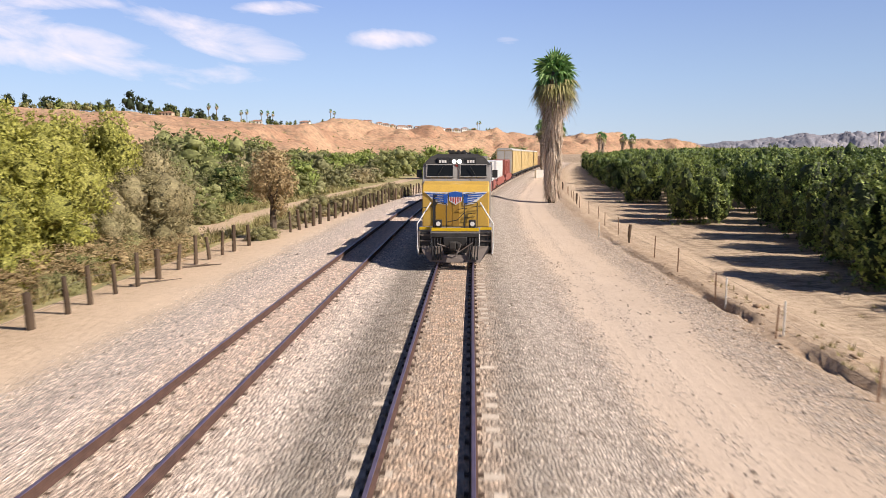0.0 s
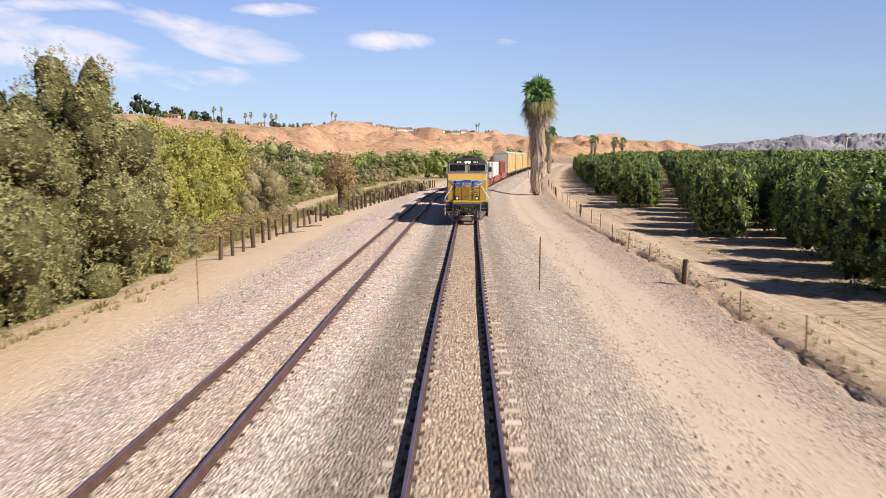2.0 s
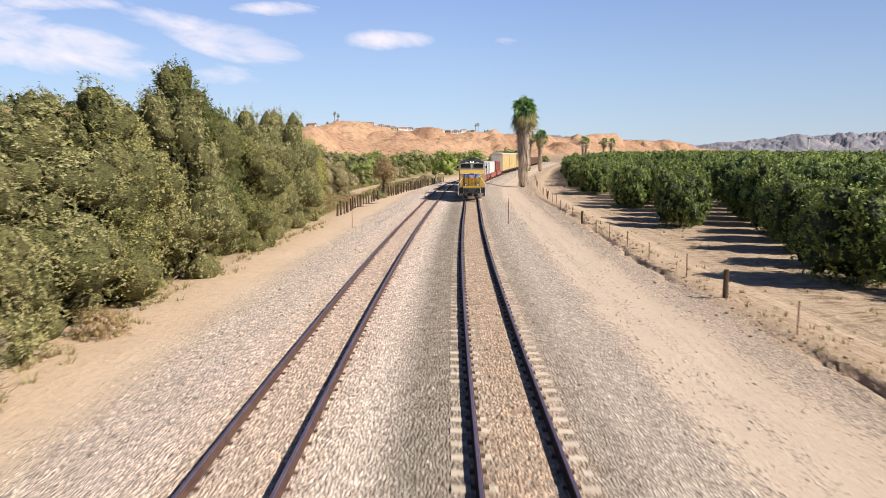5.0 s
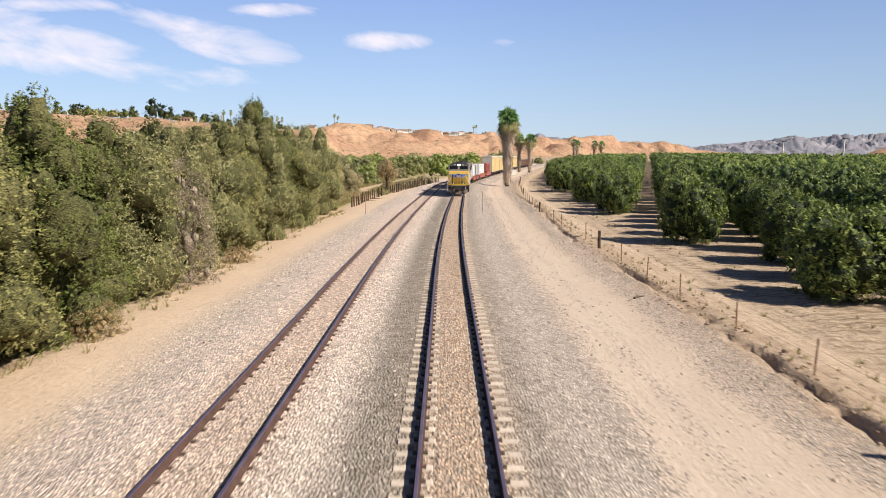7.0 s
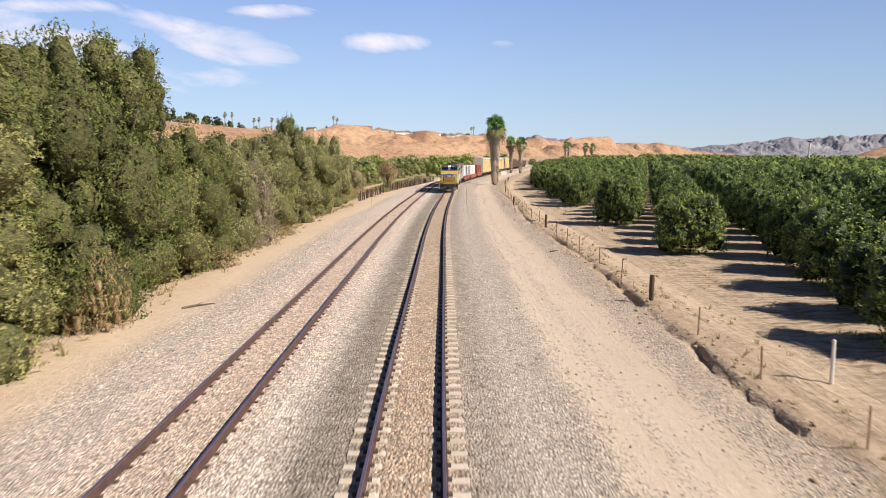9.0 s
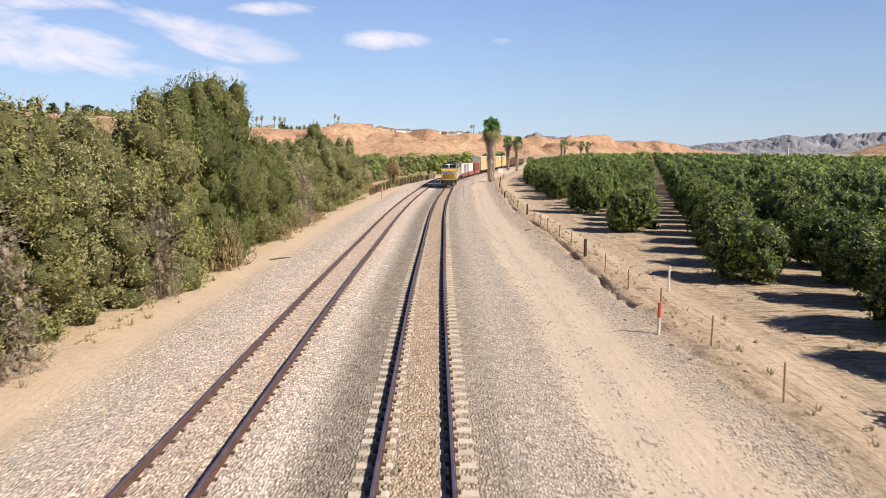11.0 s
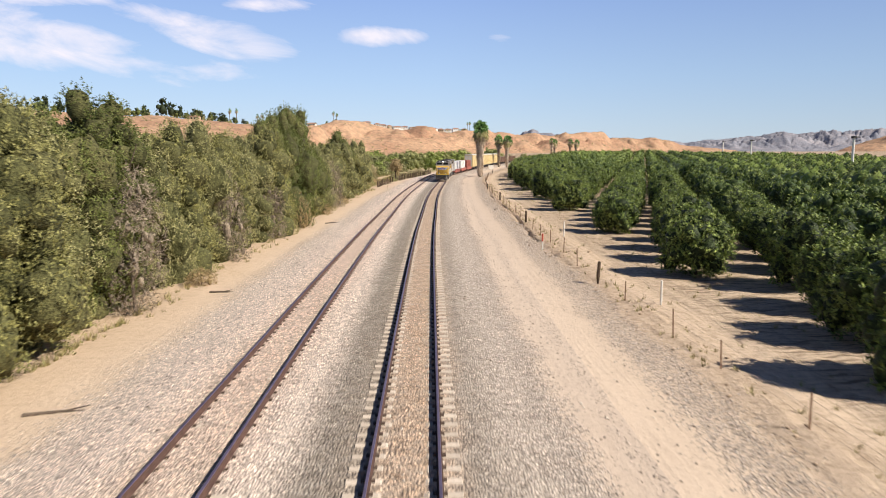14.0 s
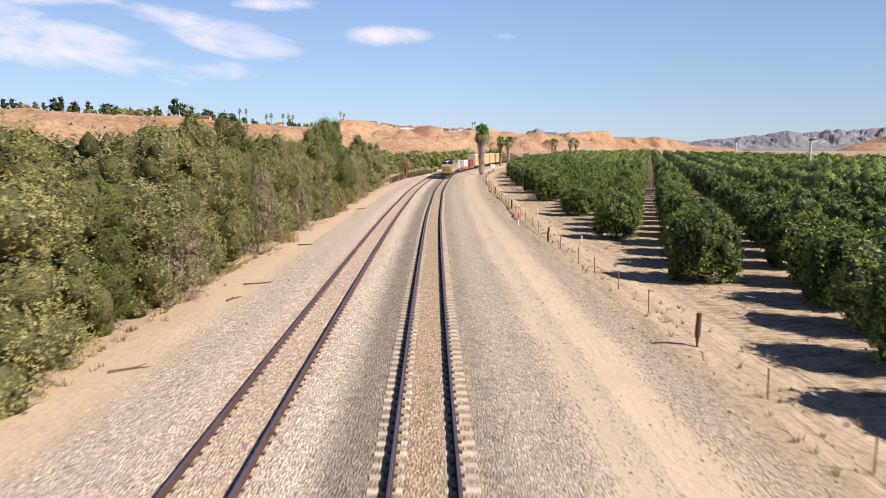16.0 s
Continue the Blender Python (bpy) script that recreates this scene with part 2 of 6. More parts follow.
    soil = n.mix(n.math('MULTIPLY', n.math('MULTIPLY', n.ramp(clods, [(0.54, 0.0), (0.68, 1.0)]), lumpy), 0.35), soil, (0.80, 0.66, 0.52))
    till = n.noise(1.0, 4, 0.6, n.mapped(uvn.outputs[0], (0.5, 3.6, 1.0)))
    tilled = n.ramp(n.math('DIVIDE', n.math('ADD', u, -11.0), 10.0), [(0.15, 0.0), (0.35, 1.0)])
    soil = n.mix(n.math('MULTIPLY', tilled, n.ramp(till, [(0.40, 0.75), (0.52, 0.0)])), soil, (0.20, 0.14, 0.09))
    # meadow far from the track on the left
    far_left = n.math('LESS_THAN', sep.outputs[0], -15.0)
    gr = n.noise(0.09, 5, 0.6, P)
    meadow = n.mix(n.ramp(gr, [(0.4, 0.0), (0.62, 1.0)]), (0.46, 0.37, 0.20), (0.26, 0.26, 0.11))
    meadow = n.mix(n.math('MULTIPLY', n.noise(3.0, 4, 0.7, P), 0.6), meadow, (0.42, 0.34, 0.19))
    pathway = n.math('ABSOLUTE', n.math('ADD', n.math('ADD', sep.outputs[0], n.math('MULTIPLY', n.math('SUBTRACT', sep.outputs[1], 40.0), 0.045)), n.math('ADD', wob2, 18.6)))
    beaten = n.math('MULTIPLY', n.math('LESS_THAN', pathway, 1.7), n.math('GREATER_THAN', sep.outputs[1], 24.0))
    soil = n.mix(n.math('MULTIPLY', far_left, n.math('SUBTRACT', 1.0, beaten)), soil, meadow)
    g = n.ramp(n.math('ADD', n.math('SUBTRACT', gravel, 0.5), n.math('MULTIPLY', n.math('ADD', n.math('SUBTRACT', lum.outputs[1], 0.5), n.math('SUBTRACT', n.noise(9.0, 3, 0.6, P), 0.5)), 0.75)), [(0.0, 0.0), (0.08, 1.0)])
    h = n.math('ADD', n.math('MULTIPLY', n.math('MULTIPLY', n.math('SUBTRACT', 1.0, d), g), 1.0), n.math('MULTIPLY', s2, 0.8))
    h = n.math('ADD', h, n.math('ADD', n.math('SUBTRACT', n.math('MULTIPLY', ruts, 0.4), n.math('MULTIPLY', driven, 0.35)), n.math('ADD', n.math('MULTIPLY', n.math('MULTIPLY', clods, lumpy), 1.8), n.math('MULTIPLY', n.math('MULTIPLY', till, tilled), 3.0))))
    n.bump(h, 1.0, 0.055)
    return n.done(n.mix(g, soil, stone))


def m_rough(name, a, b, scale=3.0, fine=25.0, bump=0.4, rough=0.9, stretch=None, vary=0.25, metal=0.0):
    n = Nodes(name, rough, metal, 0.25)
    vec = n.mapped(n.tc.outputs["Object"], stretch) if stretch else None
    k, f = n.noise(scale, 5, 0.65, vec), n.noise(fine, 4, 0.6, vec)
    col = n.mix(n.ramp(k, [(0.35, 0.0), (0.65, 1.0)]), a, b)
    col = n.mix(0.35, col, n.ramp(f, [(0.25, 0.25), (0.75, 0.8)]), 'OVERLAY')
    col = n.mix(n.math('MULTIPLY', n.random(), vary), col, tuple(0.6 * v for v in a))
    n.bump(f, bump, 0.01)
    return n.done(col)


def m_hill(name, a, b, scrub, haze=0.0, grain=1.0):
    n = Nodes(name, 1.0, 0.0, 0.05)
    P = n.tc.outputs["Object"]
    k, f = n.noise(0.010 * grain, 6, 0.62, P), n.noise(0.06 * grain, 6, 0.7, P)
    col = n.mix(n.ramp(k, [(0.35, 0.0), (0.65, 1.0)]), a, b)
    # blotches of the third colour: scrub on hills, painted shade on mountains
    col = n.mix(n.math('MULTIPLY', n.ramp(f, [(0.52, 0.0), (0.62, 1.0)]), 0.6), col, scrub)
    col = n.mix(0.46, col, n.ramp(n.noise(0.16 * grain, 6, 0.75, P), [(0.35, 0.15), (0.65, 0.85)]), 'OVERLAY')
    # air haze of the distance is blended into the base colour
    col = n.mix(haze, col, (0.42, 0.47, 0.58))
    n.bump(f, 0.5, 5.0 / grain)
    return n.done(col)


M_GROUND = m_ground()
M_RUST = m_rough("rusty_steel", (0.075, 0.045, 0.038), (0.13, 0.075, 0.058), 4, 40, 0.3, 0.75)
# blue-purple of the reflected sky is put into the rail head's colour
M_RAILTOP = m_rough("rail_head_sky_tint", (0.14, 0.11, 0.17), (0.21, 0.17, 0.25), 2, 30, 0.05, 0.42, metal=0.5)
M_TIE = m_rough("concrete_tie", (0.58, 0.48, 0.385), (0.70, 0.60, 0.50), 5, 40, 0.4, 0.9, vary=0.5)
M_CLIP = m_rough("rail_clip", (0.08, 0.055, 0.04), (0.13, 0.09, 0.07), 6, 40, 0.3, 0.8)
M_CITRUS = m_leaf("citrus_leaf", [(0.0, (0.026, 0.044, 0.011)), (0.45, (0.125, 0.18, 0.038)), (0.8, (0.285, 0.355, 0.078)), (1.0, (0.50, 0.54, 0.17))], 0.5, 0.03, grain_scale=11.0)
M_OLIVE = m_leaf("olive_leaf", [(0.0, (0.17, 0.17, 0.06)), (0.45, (0.33, 0.315, 0.112)), (0.8, (0.445, 0.415, 0.17)), (1.0, (0.55, 0.51, 0.24))], 0.75, 0.22, 0.9, 15.0)
M_GREENER = m_leaf("willow_leaf", [(0.0, (0.065, 0.08, 0.022)), (0.5, (0.14, 0.165, 0.045)), (1.0, (0.265, 0.285, 0.092))], 0.7, 0.20, 0.9, 15.0)
M_GREYTWIG = m_leaf("dead_grey_twigs", [(0.0, (0.16, 0.125, 0.095)), (0.5, (0.28, 0.225, 0.17)), (1.0, (0.40, 0.33, 0.24))], 0.9, 0.1)
M_YELLOW = m_leaf("yellow_green_leaf", [(0.0, (0.23, 0.24, 0.055)), (0.5, (0.45, 0.44, 0.10)), (1.0, (0.62, 0.58, 0.19))], 0.6, 0.4)
# dark yellow-green core colour that stands for shade in the gaps
M_YELLOWSHADE = m_leaf("shade_dark_yellow_leaves", [(0.0, (0.12, 0.125, 0.03)), (0.5, (0.21, 0.21, 0.048)), (1.0, (0.30, 0.285, 0.075))], 0.8, 0.0, grain_scale=13.0, grain_mix=1.0)
M_BROWNLEAF = m_leaf("withered_leaf", [(0.0, (0.24, 0.165, 0.085)), (0.5, (0.42, 0.31, 0.16)), (1.0, (0.55, 0.43, 0.24))], 0.8, 0.3)
M_TANLEAF = m_leaf("dry_leaf", [(0.0, (0.19, 0.16, 0.08)), (0.4, (0.30, 0.255, 0.135)), (0.8, (0.38, 0.32, 0.18)), (1.0, (0.29, 0.30, 0.13))], 0.8, 0.3)
M_SAGE = m_leaf("sage_leaf", [(0.0, (0.18, 0.176, 0.078)), (0.5, (0.335, 0.322, 0.14)), (1.0, (0.475, 0.445, 0.225))], 0.8, 0.22, 0.8, 15.0)
M_GRASS = m_leaf("dry_grass", [(0.0, (0.26, 0.21, 0.10)), (0.5, (0.43, 0.36, 0.18)), (1.0, (0.33, 0.34, 0.13))], 0.8, 0.3)
# darker inner tones for crown cores: shade of the hollows put into colour
M_CORE_SHADE = m_leaf("shade_dark_core", [(0.0, (0.052, 0.054, 0.02)), (0.5, (0.09, 0.09, 0.034)), (1.0, (0.13, 0.122, 0.05))], 0.9, 0.0, grain_scale=17.0, grain_mix=1.0)
M_CITRUS_SHADE = m_leaf("shade_dark_citrus_core", [(0.0, (0.012, 0.02, 0.006)), (0.5, (0.024, 0.038, 0.01)), (1.0, (0.042, 0.062, 0.016))], 0.6, 0.0, grain_scale=11.0, grain_mix=1.0)
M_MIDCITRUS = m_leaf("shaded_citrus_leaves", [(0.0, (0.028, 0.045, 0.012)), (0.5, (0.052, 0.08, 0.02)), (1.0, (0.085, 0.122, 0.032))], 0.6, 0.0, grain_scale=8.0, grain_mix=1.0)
M_BARK = m_rough("bark", (0.10, 0.075, 0.055), (0.17, 0.13, 0.10), 6, 30, 0.8)
M_POST = m_rough("weathered_wood", (0.085, 0.058, 0.04), (0.16, 0.115, 0.08), 5, 40, 0.6, stretch=(1, 1, 0.15), vary=0.6)
M_TPOST = m_rough("rusty_post", (0.20, 0.11, 0.07), (0.30, 0.19, 0.12), 5, 40, 0.3, 0.8)
M_WIRE = m_rough("fence_wire", (0.22, 0.19, 0.16), (0.30, 0.27, 0.24), 5, 40, 0.1, 0.6, metal=0.5)
M_WHITEPOST = m_painted("white_post", (0.75, 0.72, 0.66), 0.6, dirt=0.3)
M_REDTAPE = m_painted("red_marker", (0.62, 0.12, 0.08), 0.6, dirt=0.2)
M_FROND = m_leaf("palm_frond", [(0.0, (0.075, 0.15, 0.05)), (0.5, (0.21, 0.38, 0.12)), (1.0, (0.46, 0.60, 0.24))], 0.4, 0.3)
M_OLDFROND = m_leaf("ageing_palm_frond", [(0.0, (0.15, 0.155, 0.055)), (0.5, (0.34, 0.32, 0.125)), (1.0, (0.56, 0.46, 0.24))], 0.6, 0.25)
M_DEADFROND = m_leaf("dead_palm_frond", [(0.0, (0.15, 0.10, 0.065)), (0.4, (0.46, 0.35, 0.265)), (1.0, (0.76, 0.63, 0.495))], 0.85, 0.15)
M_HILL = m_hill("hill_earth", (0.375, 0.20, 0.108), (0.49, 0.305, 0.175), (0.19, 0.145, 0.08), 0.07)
# the blue-black third tone paints shade of the rock relief
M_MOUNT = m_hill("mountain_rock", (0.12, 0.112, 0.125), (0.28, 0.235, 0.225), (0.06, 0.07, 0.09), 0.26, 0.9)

M_YPAINT = m_painted("yellow_paint", (0.58, 0.36, 0.065), 0.42, dirt=0.35)
M_YSTRIPE = m_painted("bright_yellow_stripe", (0.72, 0.46, 0.01), 0.4, dirt=0.15)
M_GPAINT = m_painted("grey_paint", (0.29, 0.275, 0.265), 0.5, dirt=0.4)
M_DARK = m_painted("grimy_dark_steel", (0.032, 0.029, 0.027), 0.7, dirt=0.6)
M_PILOT = m_painted("dusty_grey_steel", (0.19, 0.155, 0.135), 0.65, dirt=0.5)
M_BLACK = m_painted("black_paint", (0.02, 0.02, 0.021), 0.5, dirt=0.2)
M_BLUE = m_painted("blue_paint", (0.02, 0.10, 0.42), 0.4, dirt=0.1)
M_RED = m_painted("red_paint", (0.48, 0.05, 0.045), 0.45, dirt=0.15)
M_WHITE = m_painted("white_paint", (0.74, 0.73, 0.71), 0.45, dirt=0.15)
M_CONTRED = m_painted("container_red", (0.32, 0.095, 0.07), 0.55, dirt=0.35)
M_RACK = m_painted("autorack_panel", (0.66, 0.51, 0.26), 0.5, dirt=0.25)
M_RACKTOP = m_painted("galvanised_roof", (0.62, 0.58, 0.50), 0.45, 0.2, dirt=0.25)
M_HOPPER = m_painted("hopper_brown", (0.24, 0.15, 0.11), 0.6, dirt=0.4)


def m_glass():
    n = Nodes("cab_glass", 0.08, 0.0, 0.3)
    return n.done((0.012, 0.014, 0.015))


def m_lamp():
    n = Nodes("headlight_lens", 0.2)
    n.b.inputs["Emission Color"].default_value = (1.0, 0.95, 0.85, 1)
    n.b.inputs["Emission Strength"].default_value = 5.0
    return n.done((0.9, 0.88, 0.8))


M_GLASS, M_LAMP = m_glass(), m_lamp()


# ---- mesh helpers ----
def part(name, bm, material, parent=None, label="", smooth=False):
    """Links a bmesh as one mesh object."""
    me = bpy.data.meshes.new(name)
    bm.normal_update()
    bm.to_mesh(me)
    bm.free()
    for m in (material if isinstance(material, (list, tuple)) else [material]):
        me.materials.append(m)
    if smooth:
        for p in me.polygons:
            p.use_smooth = True
    ob = new(name, me)
    if parent is not None:
        ob.parent = parent
    if label:
        ob["label"] = label
    return ob


def raw(name, verts, faces, material, parent=None, label="", smooth=False):
    me = bpy.data.meshes.new(name)
    me.from_pydata([tuple(v) for v in verts], [], faces)
    me.update()
    me.materials.append(material)
    if smooth:
        for p in me.polygons:
            p.use_smooth = True
    ob = new(name, me)
    if parent is not None:
        ob.parent = parent
    if label:
        ob["label"] = label
    return ob


def box(bm, x0, x1, y0, y1, z0, z1, bevel=0.0, mi=0):
    r = bmesh.ops.create_cube(bm, size=1, matrix=Matrix.LocRotScale(((x0 + x1) / 2, (y0 + y1) / 2, (z0 + z1) / 2), None, (x1 - x0, y1 - y0, z1 - z0)))
    if mi:
        for f in {f for v in r["verts"] for f in v.link_faces}:
            f.material_index = mi
    if bevel:
        es = list({e for v in r["verts"] for e in v.link_edges})
        bmesh.ops.bevel(bm, geom=es, offset=bevel, segments=2, affect='EDGES', profile=0.5)
    return r["verts"]


def tube(bm, pts, r, seg=6):
    """A round bar along points."""
    rings = []
    pts = [Vector(p) for p in pts]
    for i, p in enumerate(pts):
        d = (pts[min(i + 1, len(pts) - 1)] - pts[max(i - 1, 0)]).normalized()
        a = d.cross(Vector((0, 0, 1)))
        if a.length < 1e-3:
            a = Vector((1, 0, 0))
        a.normalize()
        b = d.cross(a)
        rr = r[i] if isinstance(r, (list, tuple)) else r
        rings.append([bm.verts.new(p + (a * math.cos(q) + b * math.sin(q)) * rr) for q in (2 * math.pi * k / seg for k in range(seg))])
    for A, B in zip(rings, rings[1:]):
        for k in range(seg):
            bm.faces.new((A[k], A[(k + 1) % seg], B[(k + 1) % seg], B[k]))
    bm.faces.new(rings[0][::-1])
    bm.faces.new(rings[-1])


def poly(bm, pts, depth_vec, mi=0):
    """A flat polygon with thickness."""
    vs = [bm.verts.new(p) for p in pts]
    f = bm.faces.new(vs)
    r = bmesh.ops.extrude_face_region(bm, geom=[f])
    up = [g for g in r["geom"] if isinstance(g, bmesh.types.BMVert)]
    bmesh.ops.translate(bm, verts=up, vec=depth_vec)
    for v in up:
        for g in v.link_faces:
            g.material_index = mi
    f.material_index = mi


def empty(name, m, label="", category="", group="", kind=""):
    ob = new(name)
    ob.matrix_world = m
    ob.empty_display_size = 0.3
    return tagged(ob, label, category, group, kind)


# ---- the line ----
LINE = [(-420, 3.2), (-300, 0.9), (-220, -0.35), (-160, -1.15), (-130, -1.6), (-100, -1.87), (-75, -1.95), (-55, -1.80), (-35, -1.62), (-20, -1.33), (-8, -0.98),
        (2, -0.63), (10, -0.29), (30, 0.55), (58, 1.95), (75, 3.4), (90, 5.4), (115, 9.2), (142, 13.6), (190, 22.0), (240, 31.0), (300, 42.5), (360, 54.5), (460, 75.0)]


def track_x(y):
    """Centre of the main track, a smooth curve."""
    i = 0
    while i < len(LINE) - 2 and LINE[i + 1][0] < y:
        i += 1
    (y0, x0), (y1, x1) = LINE[i], LINE[i + 1]
    ya, xa = LINE[max(i - 1, 0)]
    yb, xb = LINE[min(i + 2, len(LINE) - 1)]
    m0, m1 = (x1 - xa) / (y1 - ya), (xb - x0) / (yb - y0)
    h = y1 - y0
    s = min(max((y - y0) / h, 0.0), 1.0)
    return ((2 * s ** 3 - 3 * s * s + 1) * x0 + (s ** 3 - 2 * s * s + s) * h * m0 + (-2 * s ** 3 + 3 * s * s) * x1 + (s ** 3 - s * s) * h * m1)


def track_turn(y):
    return -math.degrees(math.atan((track_x(y + 1) - track_x(y - 1)) / 2))


PROFILE = [(-4000, -2.0), (-200, -2.0), (-60, -1.5), (-20, -1.0), (-15, -0.92), (-12.5, -0.80), (-10, -0.66), (-8.6, -0.50), (-7.0, -0.235), (-6.1, -0.205), (-3.4, -0.205), (-2.4, -0.30),
           (-1.35, -0.225), (-0.95, -0.20), (0.95, -0.20), (1.30, -0.225), (1.9, -0.26), (3.4, -0.60), (4.6, -0.76), (6.4, -0.80), (9.2, -0.84), (11.5, -0.80), (13.0, -0.92), (4000, -1.0)]


def gully(y):
    """Middle and depth of the washed-out ditch along the right fence."""
    mid = 9.85 + 0.3 * math.sin(y * 0.11) + 0.25 * noise.noise((y * 0.45, 6.0, 0.0)) + 0.16 * noise.noise((y * 1.3, 6.0, 4.0))
    dep = 0.40 * min(1.0, max(0.0, 0.05 + noise.noise((y * 0.10, 3.1, 0.0)) * 1.5 + 0.8 * noise.noise((y * 0.5, 8.1, 0.0))))
    if -78 < y < -36 or -14 < y < 30:
        dep = max(dep, 0.46 * min(1.0, max(0.0, 0.38 + 1.5 * noise.noise((y * 0.22, 4.1, 0.0)) + 0.6 * noise.noise((y * 0.9, 1.1, 0.0)))))
    if y < -84:
        dep *= max(0.0, 1 - (-84 - y) / 10)
    if y > 40:
        dep *= max(0.0, 1 - (y - 40) / 10)
    return mid, dep


def ground_u(u, y):
    for (a, za), (b, zb) in zip(PROFILE, PROFILE[1:]):
        if u <= b:
            z = za + (zb - za) * (u - a) / (b - a)
            break
    if u > 16:
        z += min(5.0, 0.012 * (u - 16)) + min(3.0, 0.010 * max(0.0, y - 40)) * min(1.0, (u - 16) / 25)
    if -160 < y < 110:
        au = abs(u)
        if u > 1.3 or u < -6.9:
            z += 0.05 * noise.noise((u * 0.5, y * 0.5, 0.0)) * min(1.0, (au - 1.3) / 3)
        if u > 9.0 or u < -10:
            z += 0.10 * noise.noise((u * 0.22, y * 0.22, 5.0))
        if 8.5 < u < 12.5:
            mid, dep = gully(y)
            d = u - mid
            w = 0.45 + 0.25 * noise.noise((y * 0.6, 2.0, 0.0))
            cut = max(0.0, 1 + d / w) ** 1.4 if d < 0 else max(0.0, 1 - d / 0.16)
            z -= dep * min(1.0, cut)
            rough = min(1.0, (u - 8.5) / 0.6) * min(1.0, (12.5 - u) / 0.8)
            z += rough * (0.07 * noise.noise((u * 1.7, y * 1.7, 2.0)) + 0.05 * noise.noise((u * 3.4, y * 3.0, 7.0)))
            z += 0.12 * math.exp(-((d - 0.6) / 0.5) ** 2) * (0.5 + 0.8 * noise.noise((y * 0.3, 0.0, 1.0)))
        if u > 12.0:
            z += 0.05 * math.sin(u * 5.2 + 0.6 * noise.noise((y * 0.15, 1.0, 0.0))) * min(1.0, (u - 12) / 1.0) * (0.6 + 0.6 * noise.noise((u * 0.3, y * 0.2, 3.0))) * (u < 17.5)
    return z


def ground_z(x, y):
    return ground_u(x - track_x(y), y)


def build_ground():
    us = []
    u = 0.0
    right = []
    while u < 17.5:
        right.append(u)
        u += 0.13 if 8.8 < u < 11.4 else 0.36
    step = 0.6
    while u < 4000:
        right.append(u)
        step = min(step * 1.22, 300)
        u += step
    left, u, step = [], -0.36, 0.36
    while u > -4000:
        left.append(u)
        if u < -16:
            step = min(step * 1.2, 300)
        u -= step
    us = left[::-1] + right
    ys = list(np.arange(-160, 60, 0.42)) + list(np.arange(60, 110, 1.0))
    step = 2.0
    y = 110.0
    while y < 4600:
        ys.append(y)
        step = min(step * 1.12, 250)
        y += step
    back, y, step = [], -162.0, 3.0
    while y > -700:
        back.append(y)
        step *= 1.3
        y -= step
    ys = back[::-1] + ys
    verts, uv = [], []
    for y in ys:
        tx = track_x(y)
        for u in us:
            verts.append((u + tx, y, ground_u(u, y)))
            uv.append((u, y))
    n = len(us)
    faces = [(j * n + i, j * n + i + 1, (j + 1) * n + i + 1, (j + 1) * n + i) for j in range(len(ys) - 1) for i in range(n - 1)]
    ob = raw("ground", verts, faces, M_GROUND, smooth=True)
    lay = ob.data.uv_layers.new(name="along")
    idx = np.empty(len(ob.data.loops), dtype=np.int32)
    ob.data.loops.foreach_get("vertex_index", idx)
    lay.data.foreach_set("uv", np.array(uv, dtype=np.float32)[idx].ravel())
    tagged(ob, "sandy ground with pale ballast, gravel and a dirt road", "ground", kind="structure")


build_ground()


def ridge_mesh(name, pts, toe, material, label, rough, seed, ny=44, sub=20, bumpy=0.62):
    """A hill range from its ridge line: x, y, z; toe: how far in front of the ridge its foot lies."""
    verts, faces = [], []
    line = []
    for (a, b) in zip(pts, pts[1:]):
        for k in range(sub):
            s = k / sub
            line.append(tuple(a[i] * (1 - s) + b[i] * s for i in range(3)))
    line.append(pts[-1])
    for x, y, z in line:
        L = math.hypot(x, y)
        dx, dy = x / L, y / L
        for r in range(ny + 6):
            q = r / ny
            e = 3 * q * q - 2 * q ** 3 if q <= 1 else max(0.0, 1 - (q - 1) * 1.2)
            px, py = x - dx * toe * (1 - q), y - dy * toe * (1 - q)
            wx, wy = px + 30 * noise.noise((px * 0.012, py * 0.012, seed)), py + 30 * noise.noise((px * 0.012, py * 0.012, seed + 5))
            b1 = abs(noise.noise((wx * rough, wy * rough * 0.6, seed)))
            b2 = abs(noise.noise((wx * rough * 2.3, wy * rough * 1.5, seed + 7)))
            b3 = abs(noise.noise((wx * rough * 5.5, wy * rough * 4.0, seed + 9)))
            bil = 1.5 * b1 + 0.8 * b2 + 0.35 * b3
            amp = bumpy * min(1.4, max(0.4, (x + 500) / 450))
            hgt = (z + 2) * e * (1 + amp * (bil - 0.62) * (1.0 - 0.80 * max(0.0, 1 - abs(q - 1) * 3.2)))
            verts.append((px, py, -2 + hgt))
    n = ny + 6
    faces = [(j * n + i, (j + 1) * n + i, (j + 1) * n + i + 1, j * n + i + 1) for j in range(len(line) - 1) for i in range(n - 1)]
    return tagged(raw(name, verts, faces, material, smooth=True), label, "hill", kind="structure")


